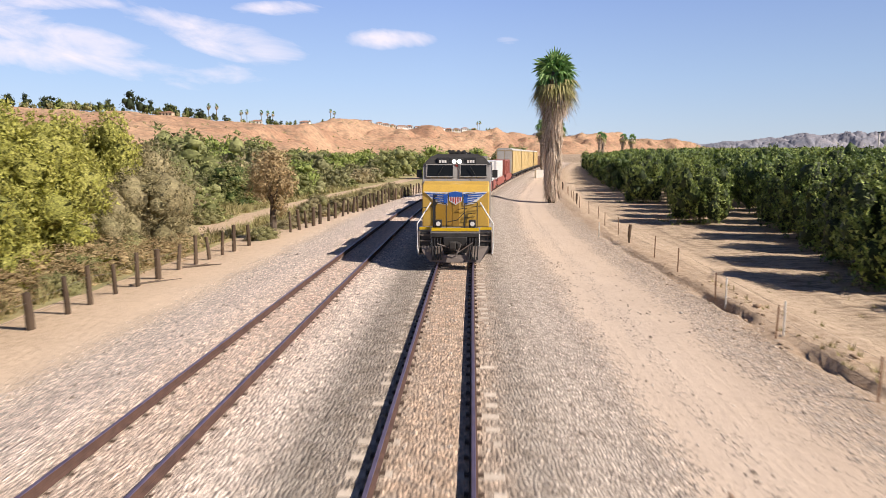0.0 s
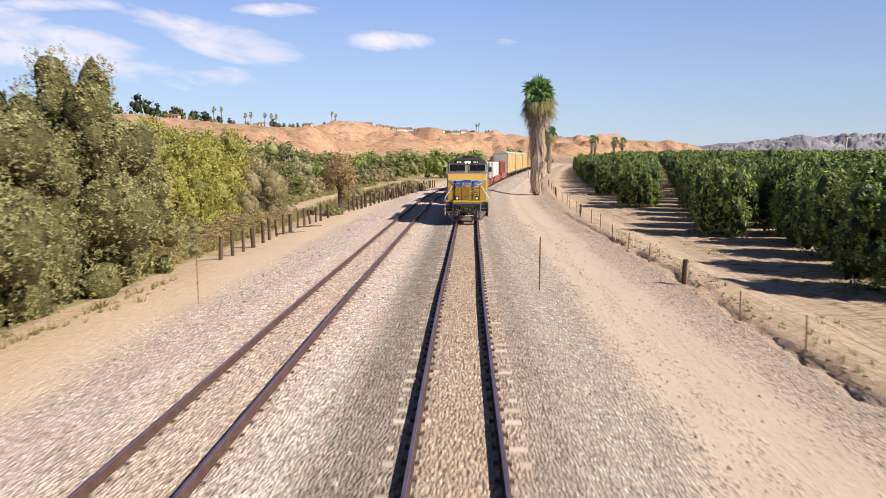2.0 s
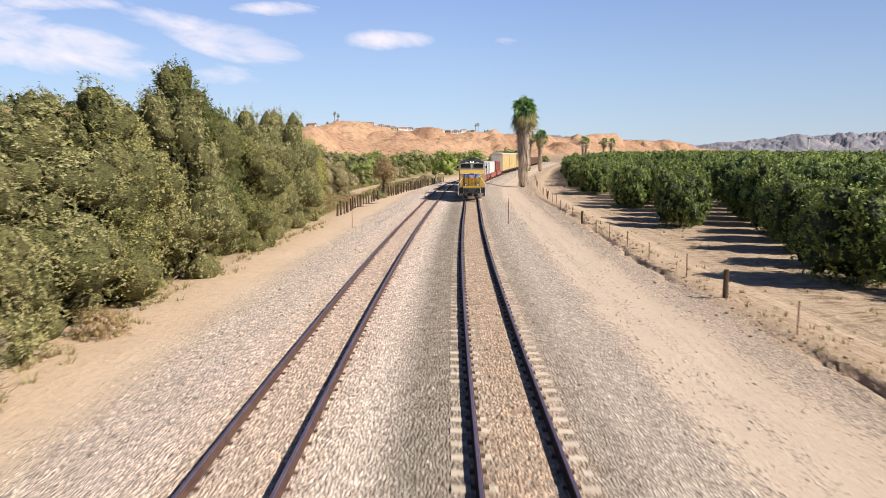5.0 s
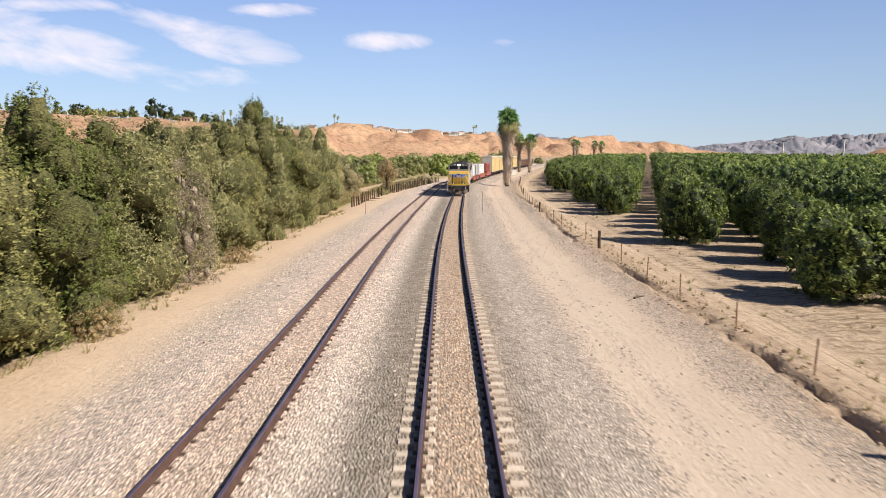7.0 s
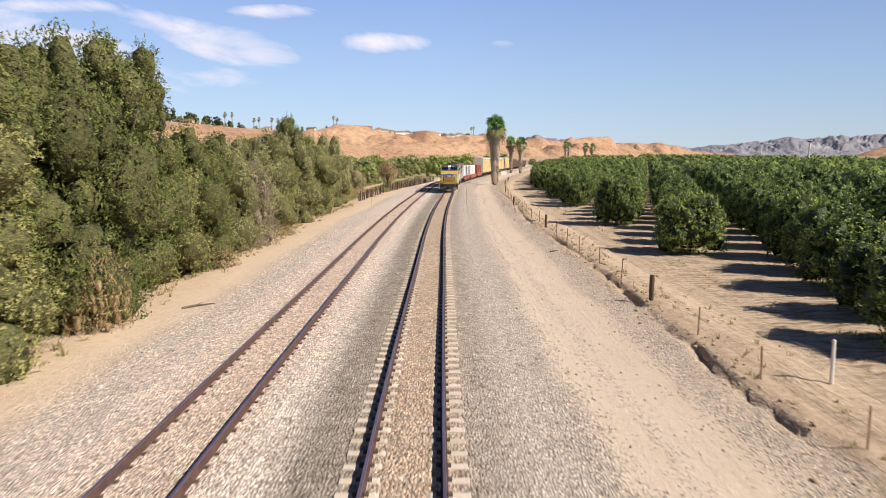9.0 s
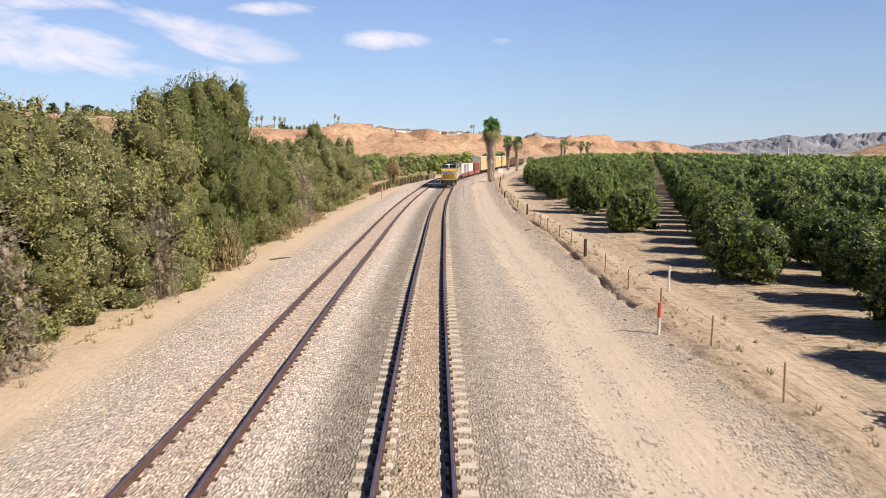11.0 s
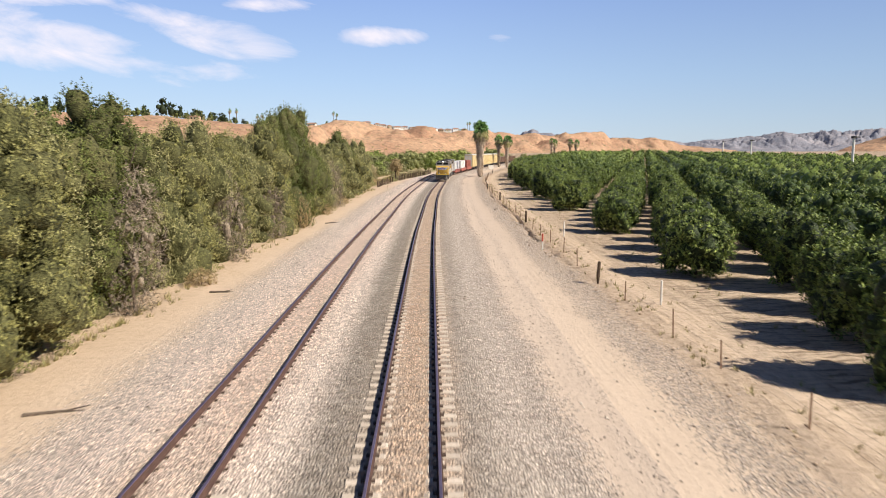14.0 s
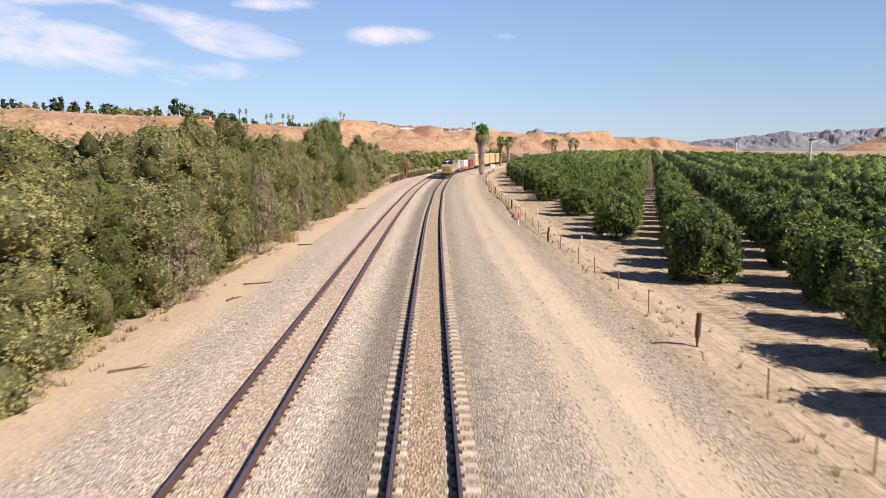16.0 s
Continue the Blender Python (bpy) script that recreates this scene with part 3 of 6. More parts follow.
WEST = [(-1000, 560, 78), (-760, 690, 68), (-578, 780, 62), (-463, 850, 58), (-391, 872, 56.5), (-334, 925, 53), (-295, 965, 48.5), (-233, 1100, 49), (-207, 1320, 66), (-150, 1400, 65),
        (-98, 1450, 58.5), (20, 1550, 55), (113, 1650, 61), (225, 1800, 55), (427, 2000, 57.5), (594, 2200, 53.5), (801, 2400, 48), (953, 2600, 34), (1300, 2800, 4)]
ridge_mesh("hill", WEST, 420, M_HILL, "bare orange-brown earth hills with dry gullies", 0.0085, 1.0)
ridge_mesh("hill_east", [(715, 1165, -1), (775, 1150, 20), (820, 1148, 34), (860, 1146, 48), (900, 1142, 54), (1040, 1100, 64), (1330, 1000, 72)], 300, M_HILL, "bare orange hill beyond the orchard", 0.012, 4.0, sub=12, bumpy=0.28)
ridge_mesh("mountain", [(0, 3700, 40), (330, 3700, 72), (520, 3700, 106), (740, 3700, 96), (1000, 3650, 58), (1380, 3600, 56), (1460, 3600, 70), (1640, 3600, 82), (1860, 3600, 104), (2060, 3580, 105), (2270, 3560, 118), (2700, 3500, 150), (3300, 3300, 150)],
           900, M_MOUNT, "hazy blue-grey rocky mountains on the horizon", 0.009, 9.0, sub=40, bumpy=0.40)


# ---- the two railway tracks ----
def rail_mesh(name, off, y0, y1, parent):
    prof = [(-0.070, -0.172), (0.070, -0.172), (0.070, -0.158), (0.012, -0.140), (0.010, -0.045), (0.036, -0.034), (0.036, -0.008), (0.028, 0.0), (-0.028, 0.0), (-0.036, -0.008), (-0.036, -0.034),
            (-0.010, -0.045), (-0.012, -0.140), (-0.070, -0.158)]
    bm = bmesh.new()
    prev = None
    y = y0
    while y <= y1:
        tx, a = track_x(y) + off, radians(track_turn(y))
        ring = [bm.verts.new((tx + px * math.cos(a), y + px * math.sin(a), pz)) for px, pz in prof]
        if prev:
            for k in range(len(prof)):
                f = bm.faces.new((prev[k], prev[(k + 1) % len(prof)], ring[(k + 1) % len(prof)], ring[k]))
                f.material_index = 1 if k in (6, 7, 8) else 0
        prev = ring
        y += 1.5
    return part(name, bm, [M_RUST, M_RAILTOP], parent, "rust-brown steel rail with a worn head")


def tie_mesh(name):
    """A concrete tie, lower in its middle, with the four rail clips."""
    bm = bmesh.new()
    xs = [(-1.23, -0.215), (-1.22, -0.185), (-0.5, -0.180), (-0.35, -0.235), (0.35, -0.235), (0.5, -0.180), (1.22, -0.185), (1.23, -0.215)]
    ring = []
    for x, z in xs:
        ring.append([bm.verts.new((x, -0.14, -0.36)), bm.verts.new((x, -0.115, z)), bm.verts.new((x, 0.115, z)), bm.verts.new((x, 0.14, -0.36))])
    for A, B in zip(ring, ring[1:]):
        for k in range(3):
            bm.faces.new((A[k], B[k], B[k + 1], A[k + 1]))
    bm.faces.new(ring[0])
    bm.faces.new(ring[-1][::-1])
    bmesh.ops.recalc_face_normals(bm, faces=bm.faces)
    for x in (-0.855, -0.65, 0.65, 0.855):
        box(bm, x - 0.045, x + 0.045, -0.06, 0.06, -0.182, -0.135, mi=1)
    me = bpy.data.meshes.new(name)
    bm.to_mesh(me)
    bm.free()
    me.materials.append(M_TIE)
    me.materials.append(M_CLIP)
    return me


def build_track(off, label, y_first, sink):
    tr = empty("railway_track", pose(0, 0, 0), label, "railway track", "railway tracks")
    rail_mesh("rail", off - 0.7525, -230, 330, tr)
    rail_mesh("rail", off + 0.7525, -230, 330, tr)
    me = tie_mesh("tie")
    rng = random.Random(5)
    y = y_first
    for i in range(300):
        ob = new("tie", me)
        ob.parent = tr
        ob.matrix_world = pose(track_x(y) + off + rng.uniform(-0.012, 0.012), y, sink - 0.022 * min(1.0, max(0.0, (y + 62) / 35)) + rng.uniform(-0.012, 0.008), 0, rng.uniform(-0.3, 0.3), track_turn(y) + rng.uniform(-0.5, 0.5))
        y += 0.61
    # the ties further on, too small to pick apart
    bm = bmesh.new()
    for i in range(480):
        bmesh.ops.transform(bm, matrix=pose(track_x(y) + off, y, sink, 0, 0, track_turn(y)), verts=box(bm, -1.22, 1.22, -0.12, 0.12, -0.34, -0.185))
        y += 0.61
    far_ties = part("distant_tie_bed", bm, M_TIE, tr, "pale concrete ties running on into the distance")
    tagged(far_ties, kind="stuff")
    return tr


build_track(0.0, "railway track of rusty rails on pale concrete ties", -151.0, 0.0)
build_track(-4.75, "railway track of rusty rails on half-buried ties", -151.0, -0.03)


# ---- the freight train ----
def wheelset(bm, y, r=0.5):
    for x in (-0.76, 0.76):
        bmesh.ops.create_cone(bm, cap_ends=True, segments=20, radius1=r, radius2=r * 0.96, depth=0.13, matrix=pose(x, y, r, 0, 90, 0))


def build_truck(thing, y0, axles, r=0.5, spread=1.75):
    bm = bmesh.new()
    for i in range(axles):
        wheelset(bm, y0 + i * spread, r)
    part("wheel", bm, M_DARK, thing, "dark steel wheels of one truck", smooth=False)
    bm = bmesh.new()
    for sgn in (-1, 1):
        box(bm, sgn * 1.0 - 0.09, sgn * 1.0 + 0.09, y0 - 0.7, y0 + (axles - 1) * spread + 0.7, 0.42, 0.95, 0.06)
        for i in range(axles):
            box(bm, sgn * 1.12 - 0.07, sgn * 1.12 + 0.07, y0 + i * spread - 0.2, y0 + i * spread + 0.2, 0.3, 0.85, 0.04)
    box(bm, -1.0, 1.0, y0 + (axles - 1) * spread / 2 - 0.3, y0 + (axles - 1) * spread / 2 + 0.3, 0.5, 1.0)
    part("truck_frame", bm, M_DARK, thing)


def on_track(y, length):
    """The pose of a vehicle whose two ends stand on the main track."""
    a, b = track_x(y + 2), track_x(y + length - 2)
    turn = math.atan((b - a) / (length - 4))
    return pose(a - 2 * math.tan(turn), y, 0, 0, 0, -math.degrees(turn))


def build_locomotive(y_front):
    """Heading towards -y; local y runs back from the coupler."""
    th = empty("locomotive", on_track(y_front, 21.5),
               "yellow and grey diesel locomotive with dusty pilot and lit headlights", "locomotive", "locomotives of the train")
    # pilot plate with its two wings
    bm = bmesh.new()
    poly(bm, [(-1.42, 0.62, 0.80), (-1.40, 0.42, 0.62), (-1.05, 0.30, 0.14), (1.05, 0.30, 0.14), (1.40, 0.42, 0.62), (1.42, 0.62, 0.80), (0.55, 0.42, 0.80), (0.45, 0.40, 0.45), (-0.45, 0.40, 0.45), (-0.55, 0.42, 0.80)], (0, 0.06, 0))
    part("pilot", bm, M_PILOT, th, "dusty grey snow plough pilot")
    bm = bmesh.new()
    # dark plate behind the draft gear stands for the shaded void
    box(bm, -1.45, 1.45, 0.70, 0.80, 0.50, 1.38, 0.02)
    box(bm, -0.5, 0.5, 0.45, 0.75, 0.78, 1.20, 0.03)
    box(bm, -1.0, 1.0, 0.50, 0.70, 1.18, 1.34, 0.02)
    part("draft_gear", bm, M_DARK, th)
    bm = bmesh.new()
    box(bm, -0.11, 0.11, 0.0, 0.6, 0.80, 1.02, 0.03)
    box(bm, -0.24, 0.05, -0.12, 0.16, 0.74, 1.06, 0.05)
    box(bm, 0.08, 0.24, -0.06, 0.14, 0.78, 1.02, 0.04)
    part("coupler", bm, M_DARK, th, "rusty knuckle coupler")
    for k, x in enumerate((-0.98, -0.86, -0.74, -0.62, 0.62, 0.74, 0.86, 0.98)):
        bm = bmesh.new()
        tube(bm, [(x, 0.5, 1.14), (x, 0.36, 1.05), (x * 0.98, 0.28, 0.7), (x * 0.95, 0.26, 0.36)], 0.028)
        box(bm, x * 0.95 - 0.04, x * 0.95 + 0.04, 0.22, 0.30, 0.26, 0.38)
        part("brake_hose", bm, M_BLACK, th)
    bm = bmesh.new()
    tube(bm, [(-0.75, 0.2, 0.95), (0.2, 0.22, 0.62), (0.75, 0.2, 1.0)], 0.025)
    tube(bm, [(0.25, 0.1, 0.95), (0.05, 0.05, 0.45)], 0.035)
    part("uncoupling_lever", bm, M_PILOT, th)
    # deck, its yellow edge and the steps
    bm = bmesh.new()
    box(bm, -1.55, 1.55, 0.95, 21.6, 1.38, 1.56, 0.02)
    box(bm, -1.05, 1.05, 0.55, 1.0, 1.34, 1.56, 0.02)
    part("deck", bm, M_GPAINT, th)
    bm = bmesh.new()
    box(bm, -1.0, 1.0, 0.53, 0.56, 1.44, 1.58)
    for sgn in (-1, 1):
        box(bm, sgn * 1.3 - 0.24, sgn * 1.3 + 0.24, 0.92, 0.95, 1.46, 1.57)
    part("edge_stripe", bm, M_YSTRIPE, th, "bright yellow warning stripe")
    for sgn in (-1, 1):
        bm = bmesh.new()
        for z in (0.45, 0.72, 0.99, 1.24):
            box(bm, sgn * 1.27 - 0.26, sgn * 1.27 + 0.26, 0.66, 0.98, z, z + 0.035)
        box(bm, sgn * 1.27 - 0.28, sgn * 1.27 + 0.28, 0.96, 1.0, 0.4, 1.4)
        box(bm, sgn * 1.54 - 0.02, sgn * 1.54 + 0.02, 0.64, 1.0, 0.4, 1.4)
        part("steps", bm, M_PILOT, th, "grey corner steps")
        bm = bmesh.new()
        tube(bm, [(sgn * 1.56, 0.60, 0.48), (sgn * 1.60, 0.58, 0.75), (sgn * 1.60, 0.58, 1.75), (sgn * 1.05, 0.95, 2.62)], 0.03)
        tube(bm, [(sgn * 1.0, 0.62, 0.55), (sgn * 1.02, 0.60, 1.45)], 0.02)
        part("handrail", bm, M_WHITE, th, "white-painted corner handrail")
        bm = bmesh.new()
        tube(bm, [(sgn * 0.38, 0.62, 1.55), (sgn * 0.38, 0.60, 2.6)], 0.02)
        tube(bm, [(sgn * 0.92, 0.66, 1.55), (sgn * 0.92, 0.64, 2.65)], 0.022)
        tube(bm, [(sgn * 0.38, 0.60, 2.6), (sgn * 0.92, 0.64, 2.65)], 0.018)
        part("railing", bm, M_BLACK, th)
    bm = bmesh.new()
    tube(bm, [(-0.36, 0.55, 1.82), (0.1, 0.48, 1.92), (0.36, 0.55, 2.2)], 0.018)
    part("safety_chain", bm, M_BLACK, th)
    # nose: wide, its top sloping up to the cab
    bm = bmesh.new()
    prof = [(1.18, 1.56), (1.18, 3.06), (1.40, 3.36), (2.75, 3.46), (2.75, 1.56)]
    a = [bm.verts.new((-1.46, y, z)) for y, z in prof]
    b = [bm.verts.new((1.46, y, z)) for y, z in prof]
    for k in range(5):
        bm.faces.new((a[k], b[k], b[(k + 1) % 5], a[(k + 1) % 5]))
    bm.faces.new(a[::-1])
    bm.faces.new(b)
    for v in (a[0], a[1], a[2], b[0], b[1], b[2]):
        v.co.x *= 0.985
    bmesh.ops.recalc_face_normals(bm, faces=bm.faces)
    bmesh.ops.bevel(bm, geom=list(bm.edges), offset=0.05, segments=2, affect='EDGES', profile=0.5)
    nose_ob = part("nose", bm, M_YPAINT, th, "yellow wide nose with handholds")
    bm = bmesh.new()
    box(bm, -0.92, -0.18, 1.145, 1.18, 1.62, 3.02, 0.012)
    box(bm, -0.14, 0.16, 1.15, 1.18, 1.60, 2.95, 0.01)
    part("nose_door", bm, m_painted("shaded_yellow", (0.38, 0.21, 0.02), 0.5, dirt=0.5), th, "darker yellow nose door")
    bm = bmesh.new()
    box(bm, -0.98, -0.86, 1.14, 1.17, 1.6, 3.0)
    for z in (1.75, 2.5, 2.85):
        box(bm, -0.95, -0.8, 1.11, 1.15, z, z + 0.1, 0.01)
    part("door_hinge", bm, M_BLACK, th)
    for x, z in ((0.62, 2.98), (0.66, 2.12), (0.9, 2.42), (-1.2, 2.38), (0.30, 2.32), (0.6, 1.95)):
        bm = bmesh.new()
        tube(bm, [(x - 0.2, 1.17, z), (x - 0.2, 1.08, z), (x + 0.2, 1.08, z + 0.05), (x + 0.2, 1.17, z + 0.05)], 0.016)
        part("grab_iron", bm, M_BLACK, th)
    # emblem: a striped shield between two wings
    bm = bmesh.new()
    poly(bm, [(-0.30, 1.14, 2.92), (-0.27, 1.14, 2.55), (0.0, 1.14, 2.38), (0.27, 1.14, 2.55), (0.30, 1.14, 2.92), (0.0, 1.14, 2.97)], (0, -0.012, 0))
    emb = part("emblem", bm, M_WHITE, th, "painted shield between blue wings")
    emb.location.z = 0.12
    bm = bmesh.new()
    poly(bm, [(-0.29, 1.126, 2.91), (-0.29, 1.126, 2.73), (0.29, 1.126, 2.73), (0.29, 1.126, 2.91), (0.0, 1.126, 2.955)], (0, -0.006, 0))
    part("shield_top", bm, M_BLUE, emb)
    for x in (-0.2, -0.1, 0.0, 0.1, 0.2):
        bm = bmesh.new()
        z0 = 2.44 + abs(x) * 0.6
        box(bm, x - 0.025, x + 0.025, 1.118, 1.126, z0, 2.71)
        part("stripe", bm, M_RED, emb)
    for sgn in (-1, 1):
        bm = bmesh.new()
        poly(bm, [(sgn * 0.33, 1.145, 2.86), (sgn * 0.52, 1.145, 2.80), (sgn * 0.50, 1.145, 2.40), (sgn * 0.36, 1.145, 2.46)], (0, -0.014, 0))
        for k in range(4):
            z = 2.90 - 0.105 * k
            tip = 1.30 - 0.17 * k
            poly(bm, [(sgn * 0.40, 1.145, z - 0.115), (sgn * 0.40, 1.145, z - 0.065), (sgn * tip, 1.145, z + 0.0), (sgn * (tip - 0.05), 1.145, z - 0.05)], (0, -0.012, 0))
        bmesh.ops.recalc_face_normals(bm, faces=bm.faces)
        part("wing", bm, M_BLUE, emb)
        bm = bmesh.new()
        poly(bm, [(sgn * 0.31, 1.149, 2.93), (sgn * 1.36, 1.149, 2.95), (sgn * 0.82, 1.149, 2.45), (sgn * 0.34, 1.149, 2.36)], (0, -0.004, 0))
        bmesh.ops.recalc_face_normals(bm, faces=bm.faces)
        part("wing_outline", bm, M_WHITE, emb)
    for x in (-0.72, 0.72):
        bm = bmesh.new()
        box(bm, x - 0.15, x + 0.15, 0.62, 0.9, 1.58, 1.9, 0.03)
        dl = part("ditch_light", bm, M_BLACK, th)
        bm = bmesh.new()
        bmesh.ops.create_cone(bm, cap_ends=True, segments=16, radius1=0.1, radius2=0.09, depth=0.06, matrix=pose(x, 0.6, 1.74, 90, 0, 0))
        part("lens", bm, M_WHITE, dl, "clear ditch light lens")
    # cab
    bm = bmesh.new()
    prof = [(2.72, 1.56), (2.72, 3.32), (2.95, 4.16), (3.2, 4.46), (3.5, 4.60), (5.5, 4.60), (5.5, 1.56)]
    a = [bm.verts.new((-1.55, y, z)) for y, z in prof]
    b = [bm.verts.new((1.55, y, z)) for y, z in prof]
    for k in range(7):
        bm.faces.new((a[k], b[k], b[(k + 1) % 7], a[(k + 1) % 7]))
    bm.faces.new(a[::-1])
    bm.faces.new(b)
    for k, f in ((3, 0.80), (4, 0.60), (5, 0.60)):
        a[k].co.x *= f
        b[k].co.x *= f
    bmesh.ops.recalc_face_normals(bm, faces=bm.faces)
    bmesh.ops.bevel(bm, geom=list(bm.edges), offset=0.04, segments=2, affect='EDGES', profile=0.5)
    part("cab", bm, M_GPAINT, th, "grey cab with a sloping roof")
    for sgn in (-1, 1):
        bm = bmesh.new()
        poly(bm, [(sgn * 0.16, 2.775, 3.68), (sgn * 1.34, 2.775, 3.68), (sgn * 1.34, 2.92, 4.17), (sgn * 0.16, 2.92, 4.17)], (0, -0.022, 0.006))
        bmesh.ops.recalc_face_normals(bm, faces=bm.faces)
        win = part("windscreen", bm, M_GLASS, th, "dark cab windscreen")
        bm = bmesh.new()
        for p, q in (((0.13, 3.64), (1.37, 3.68)), ((0.13, 4.17), (1.37, 4.21)), ((0.13, 3.68), (0.17, 4.17)), ((1.33, 3.68), (1.37, 4.17))):
            ya = 2.71 + (p[1] - 3.4) * 0.26
            yb = 2.71 + (q[1] - 3.4) * 0.26
            poly(bm, [(sgn * p[0], ya - 0.03, p[1]), (sgn * q[0], ya - 0.03, p[1]), (sgn * q[0], yb - 0.03, q[1]), (sgn * p[0], yb - 0.03, q[1])], (0, 0.05, 0))
        bmesh.ops.recalc_face_normals(bm, faces=bm.faces)
        part("window_frame", bm, M_GPAINT, win)
        bm = bmesh.new()
        tube(bm, [(sgn * 0.6, 2.78, 4.12), (sgn * 0.9, 2.66, 3.62)], 0.012)
        part("wiper", bm, M_BLACK, win)
        bm = bmesh.new()
        box(bm, sgn * 1.555 - 0.01, sgn * 1.555 + 0.01, 3.3, 4.1, 3.4, 4.05)
        box(bm, sgn * 1.555 - 0.01, sgn * 1.555 + 0.01, 4.2, 5.0, 3.4, 4.05)
        part("side_window", bm, M_GLASS, th)
        bm = bmesh.new()
        box(bm, sgn * 1.72 - 0.12, sgn * 1.72 + 0.12, 3.2, 3.24, 3.6, 3.95, 0.01)
        part("mirror", bm, M_BLACK, th)
        bm = bmesh.new()
        box(bm, sgn * 0.63 - 0.24, sgn * 0.63 + 0.24, 2.93, 3.25, 4.22, 4.44, 0.02)
        nb = part("number_board", bm, M_BLACK, th, "black number board")
        for k in range(3):
            bm = bmesh.new()
            box(bm, sgn * 0.63 - 0.17 + 0.12 * k, sgn * 0.63 - 0.08 + 0.12 * k, 2.922, 2.932, 4.27, 4.39)
            part("bar", bm, M_WHITE, nb)
        bm = bmesh.new()
        bmesh.ops.create_cone(bm, cap_ends=True, segments=20, radius1=0.088, radius2=0.088, depth=0.08, matrix=pose(sgn * 0.12, 2.90, 4.33, 90, 0, 0))
        part("headlight", bm, M_LAMP, th, "lit round headlight")
    bm = bmesh.new()
    box(bm, -0.9, 0.9, 2.97, 3.3, 4.15, 4.5, 0.04)
    part("light_housing", bm, M_BLACK, th)
    bm = bmesh.new()
    poly(bm, [(-1.52, 2.90, 4.17), (1.52, 2.90, 4.17), (1.22, 3.16, 4.50), (-1.22, 3.16, 4.50)], (0, 0.02, 0.03))
    poly(bm, [(-1.22, 3.16, 4.50), (1.22, 3.16, 4.50), (0.92, 3.48, 4.63), (-0.92, 3.48, 4.63)], (0, 0.01, 0.03))
    bmesh.ops.recalc_face_normals(bm, faces=bm.faces)
    part("brow", bm, M_DARK, th, "sooty dark cab brow")
    bm = bmesh.new()
    bmesh.ops.create_cone(bm, cap_ends=True, segments=12, radius1=0.07, radius2=0.07, depth=0.05, matrix=pose(0, 2.95, 4.16, 90, 0, 0))
    part("marker_light", bm, M_RED, th)
    for x in (-1.1, 1.1):
        bm = bmesh.new()
        tube(bm, [(x * 0.95, 2.6, 3.38), (x * 0.7, 2.7, 3.42)], 0.02)
        box(bm, x - 0.28, x + 0.28, 2.35, 2.72, 3.28, 3.40, 0.02)
        part("cab_vent", bm, M_GPAINT, th)
    bm = bmesh.new()
    for x in (-0.35, -0.2, 0.05, 0.3):
        tube(bm, [(x, 4.4, 4.75), (x, 3.9, 4.78)], [0.035, 0.08], 8)
    box(bm, -0.4, 0.4, 4.3, 4.5, 4.58, 4.78, 0.02)
    part("horn", bm, M_DARK, th, "roof horn cluster")
    bm = bmesh.new()
    tube(bm, [(0.9, 3.9, 4.55), (0.9, 3.9, 4.95)], 0.015)
    part("antenna", bm, M_BLACK, th)
    # long hood, dark on top
    bm = bmesh.new()
    box(bm, -0.92, 0.92, 5.5, 15.8, 1.56, 4.25, 0.06)
    part("hood", bm, M_YPAINT, th, "yellow long hood")
    bm = bmesh.new()
    box(bm, -0.9, 0.9, 5.5, 15.8, 4.25, 4.44, 0.08)
    box(bm, -1.25, 1.25, 6.2, 9.4, 3.3, 4.48, 0.15)
    for k in range(7):
        box(bm, -0.8 , 0.8, 9.9 + k * 0.8, 10.4 + k * 0.8, 4.42, 4.52, 0.03)
    part("hood_roof", bm, M_DARK, th, "sooty dark hood roof")
    bm = bmesh.new()
    box(bm, -0.35, 0.35, 11.0, 12.6, 4.44, 4.72, 0.05)
    part("exhaust_stack", bm, M_BLACK, th)
    bm = bmesh.new()
    box(bm, -0.92, 0.92, 15.8, 20.2, 1.56, 3.3, 0.05)
    for sgn in (-1, 1):
        poly(bm, [(sgn * 0.9, 15.8, 3.2), (sgn * 1.52, 15.8, 3.75), (sgn * 1.52, 15.8, 4.45), (0, 15.8, 4.5), (0, 15.8, 3.2)], (0, 4.3, 0))
    bmesh.ops.recalc_face_normals(bm, faces=bm.faces)
    part("radiator", bm, M_GPAINT, th, "flared grey radiator housing")
    for k in range(3):
        bm = bmesh.new()
        bmesh.ops.create_cone(bm, cap_ends=True, segments=24, radius1=0.62, radius2=0.58, depth=0.16, matrix=pose(0, 16.6 + 1.38 * k, 4.54))
        part("fan", bm, M_DARK, th)
    for sgn in (-1, 1):
        bm = bmesh.new()
        tube(bm, [(sgn * 1.5, 5.6, 2.5), (sgn * 1.5, 20.6, 2.5)], 0.022)
        for k in range(9):
            tube(bm, [(sgn * 1.5, 5.6 + k * 1.87, 1.5), (sgn * 1.5, 5.6 + k * 1.87, 2.5)], 0.018)
        part("side_railing", bm, M_WHITE, th)
    bm = bmesh.new()
    box(bm, -1.3, 1.3, 8.6, 13.2, 0.35, 1.38, 0.12)
    part("fuel_tank", bm, M_DARK, th)
    build_truck(th, 2.7, 3, 0.53)
    build_truck(th, 15.4, 3, 0.53)
    return th


def wagon(name, y, length, label, category):
    return empty(name, on_track(y, length), label, category, "wagons of the train")


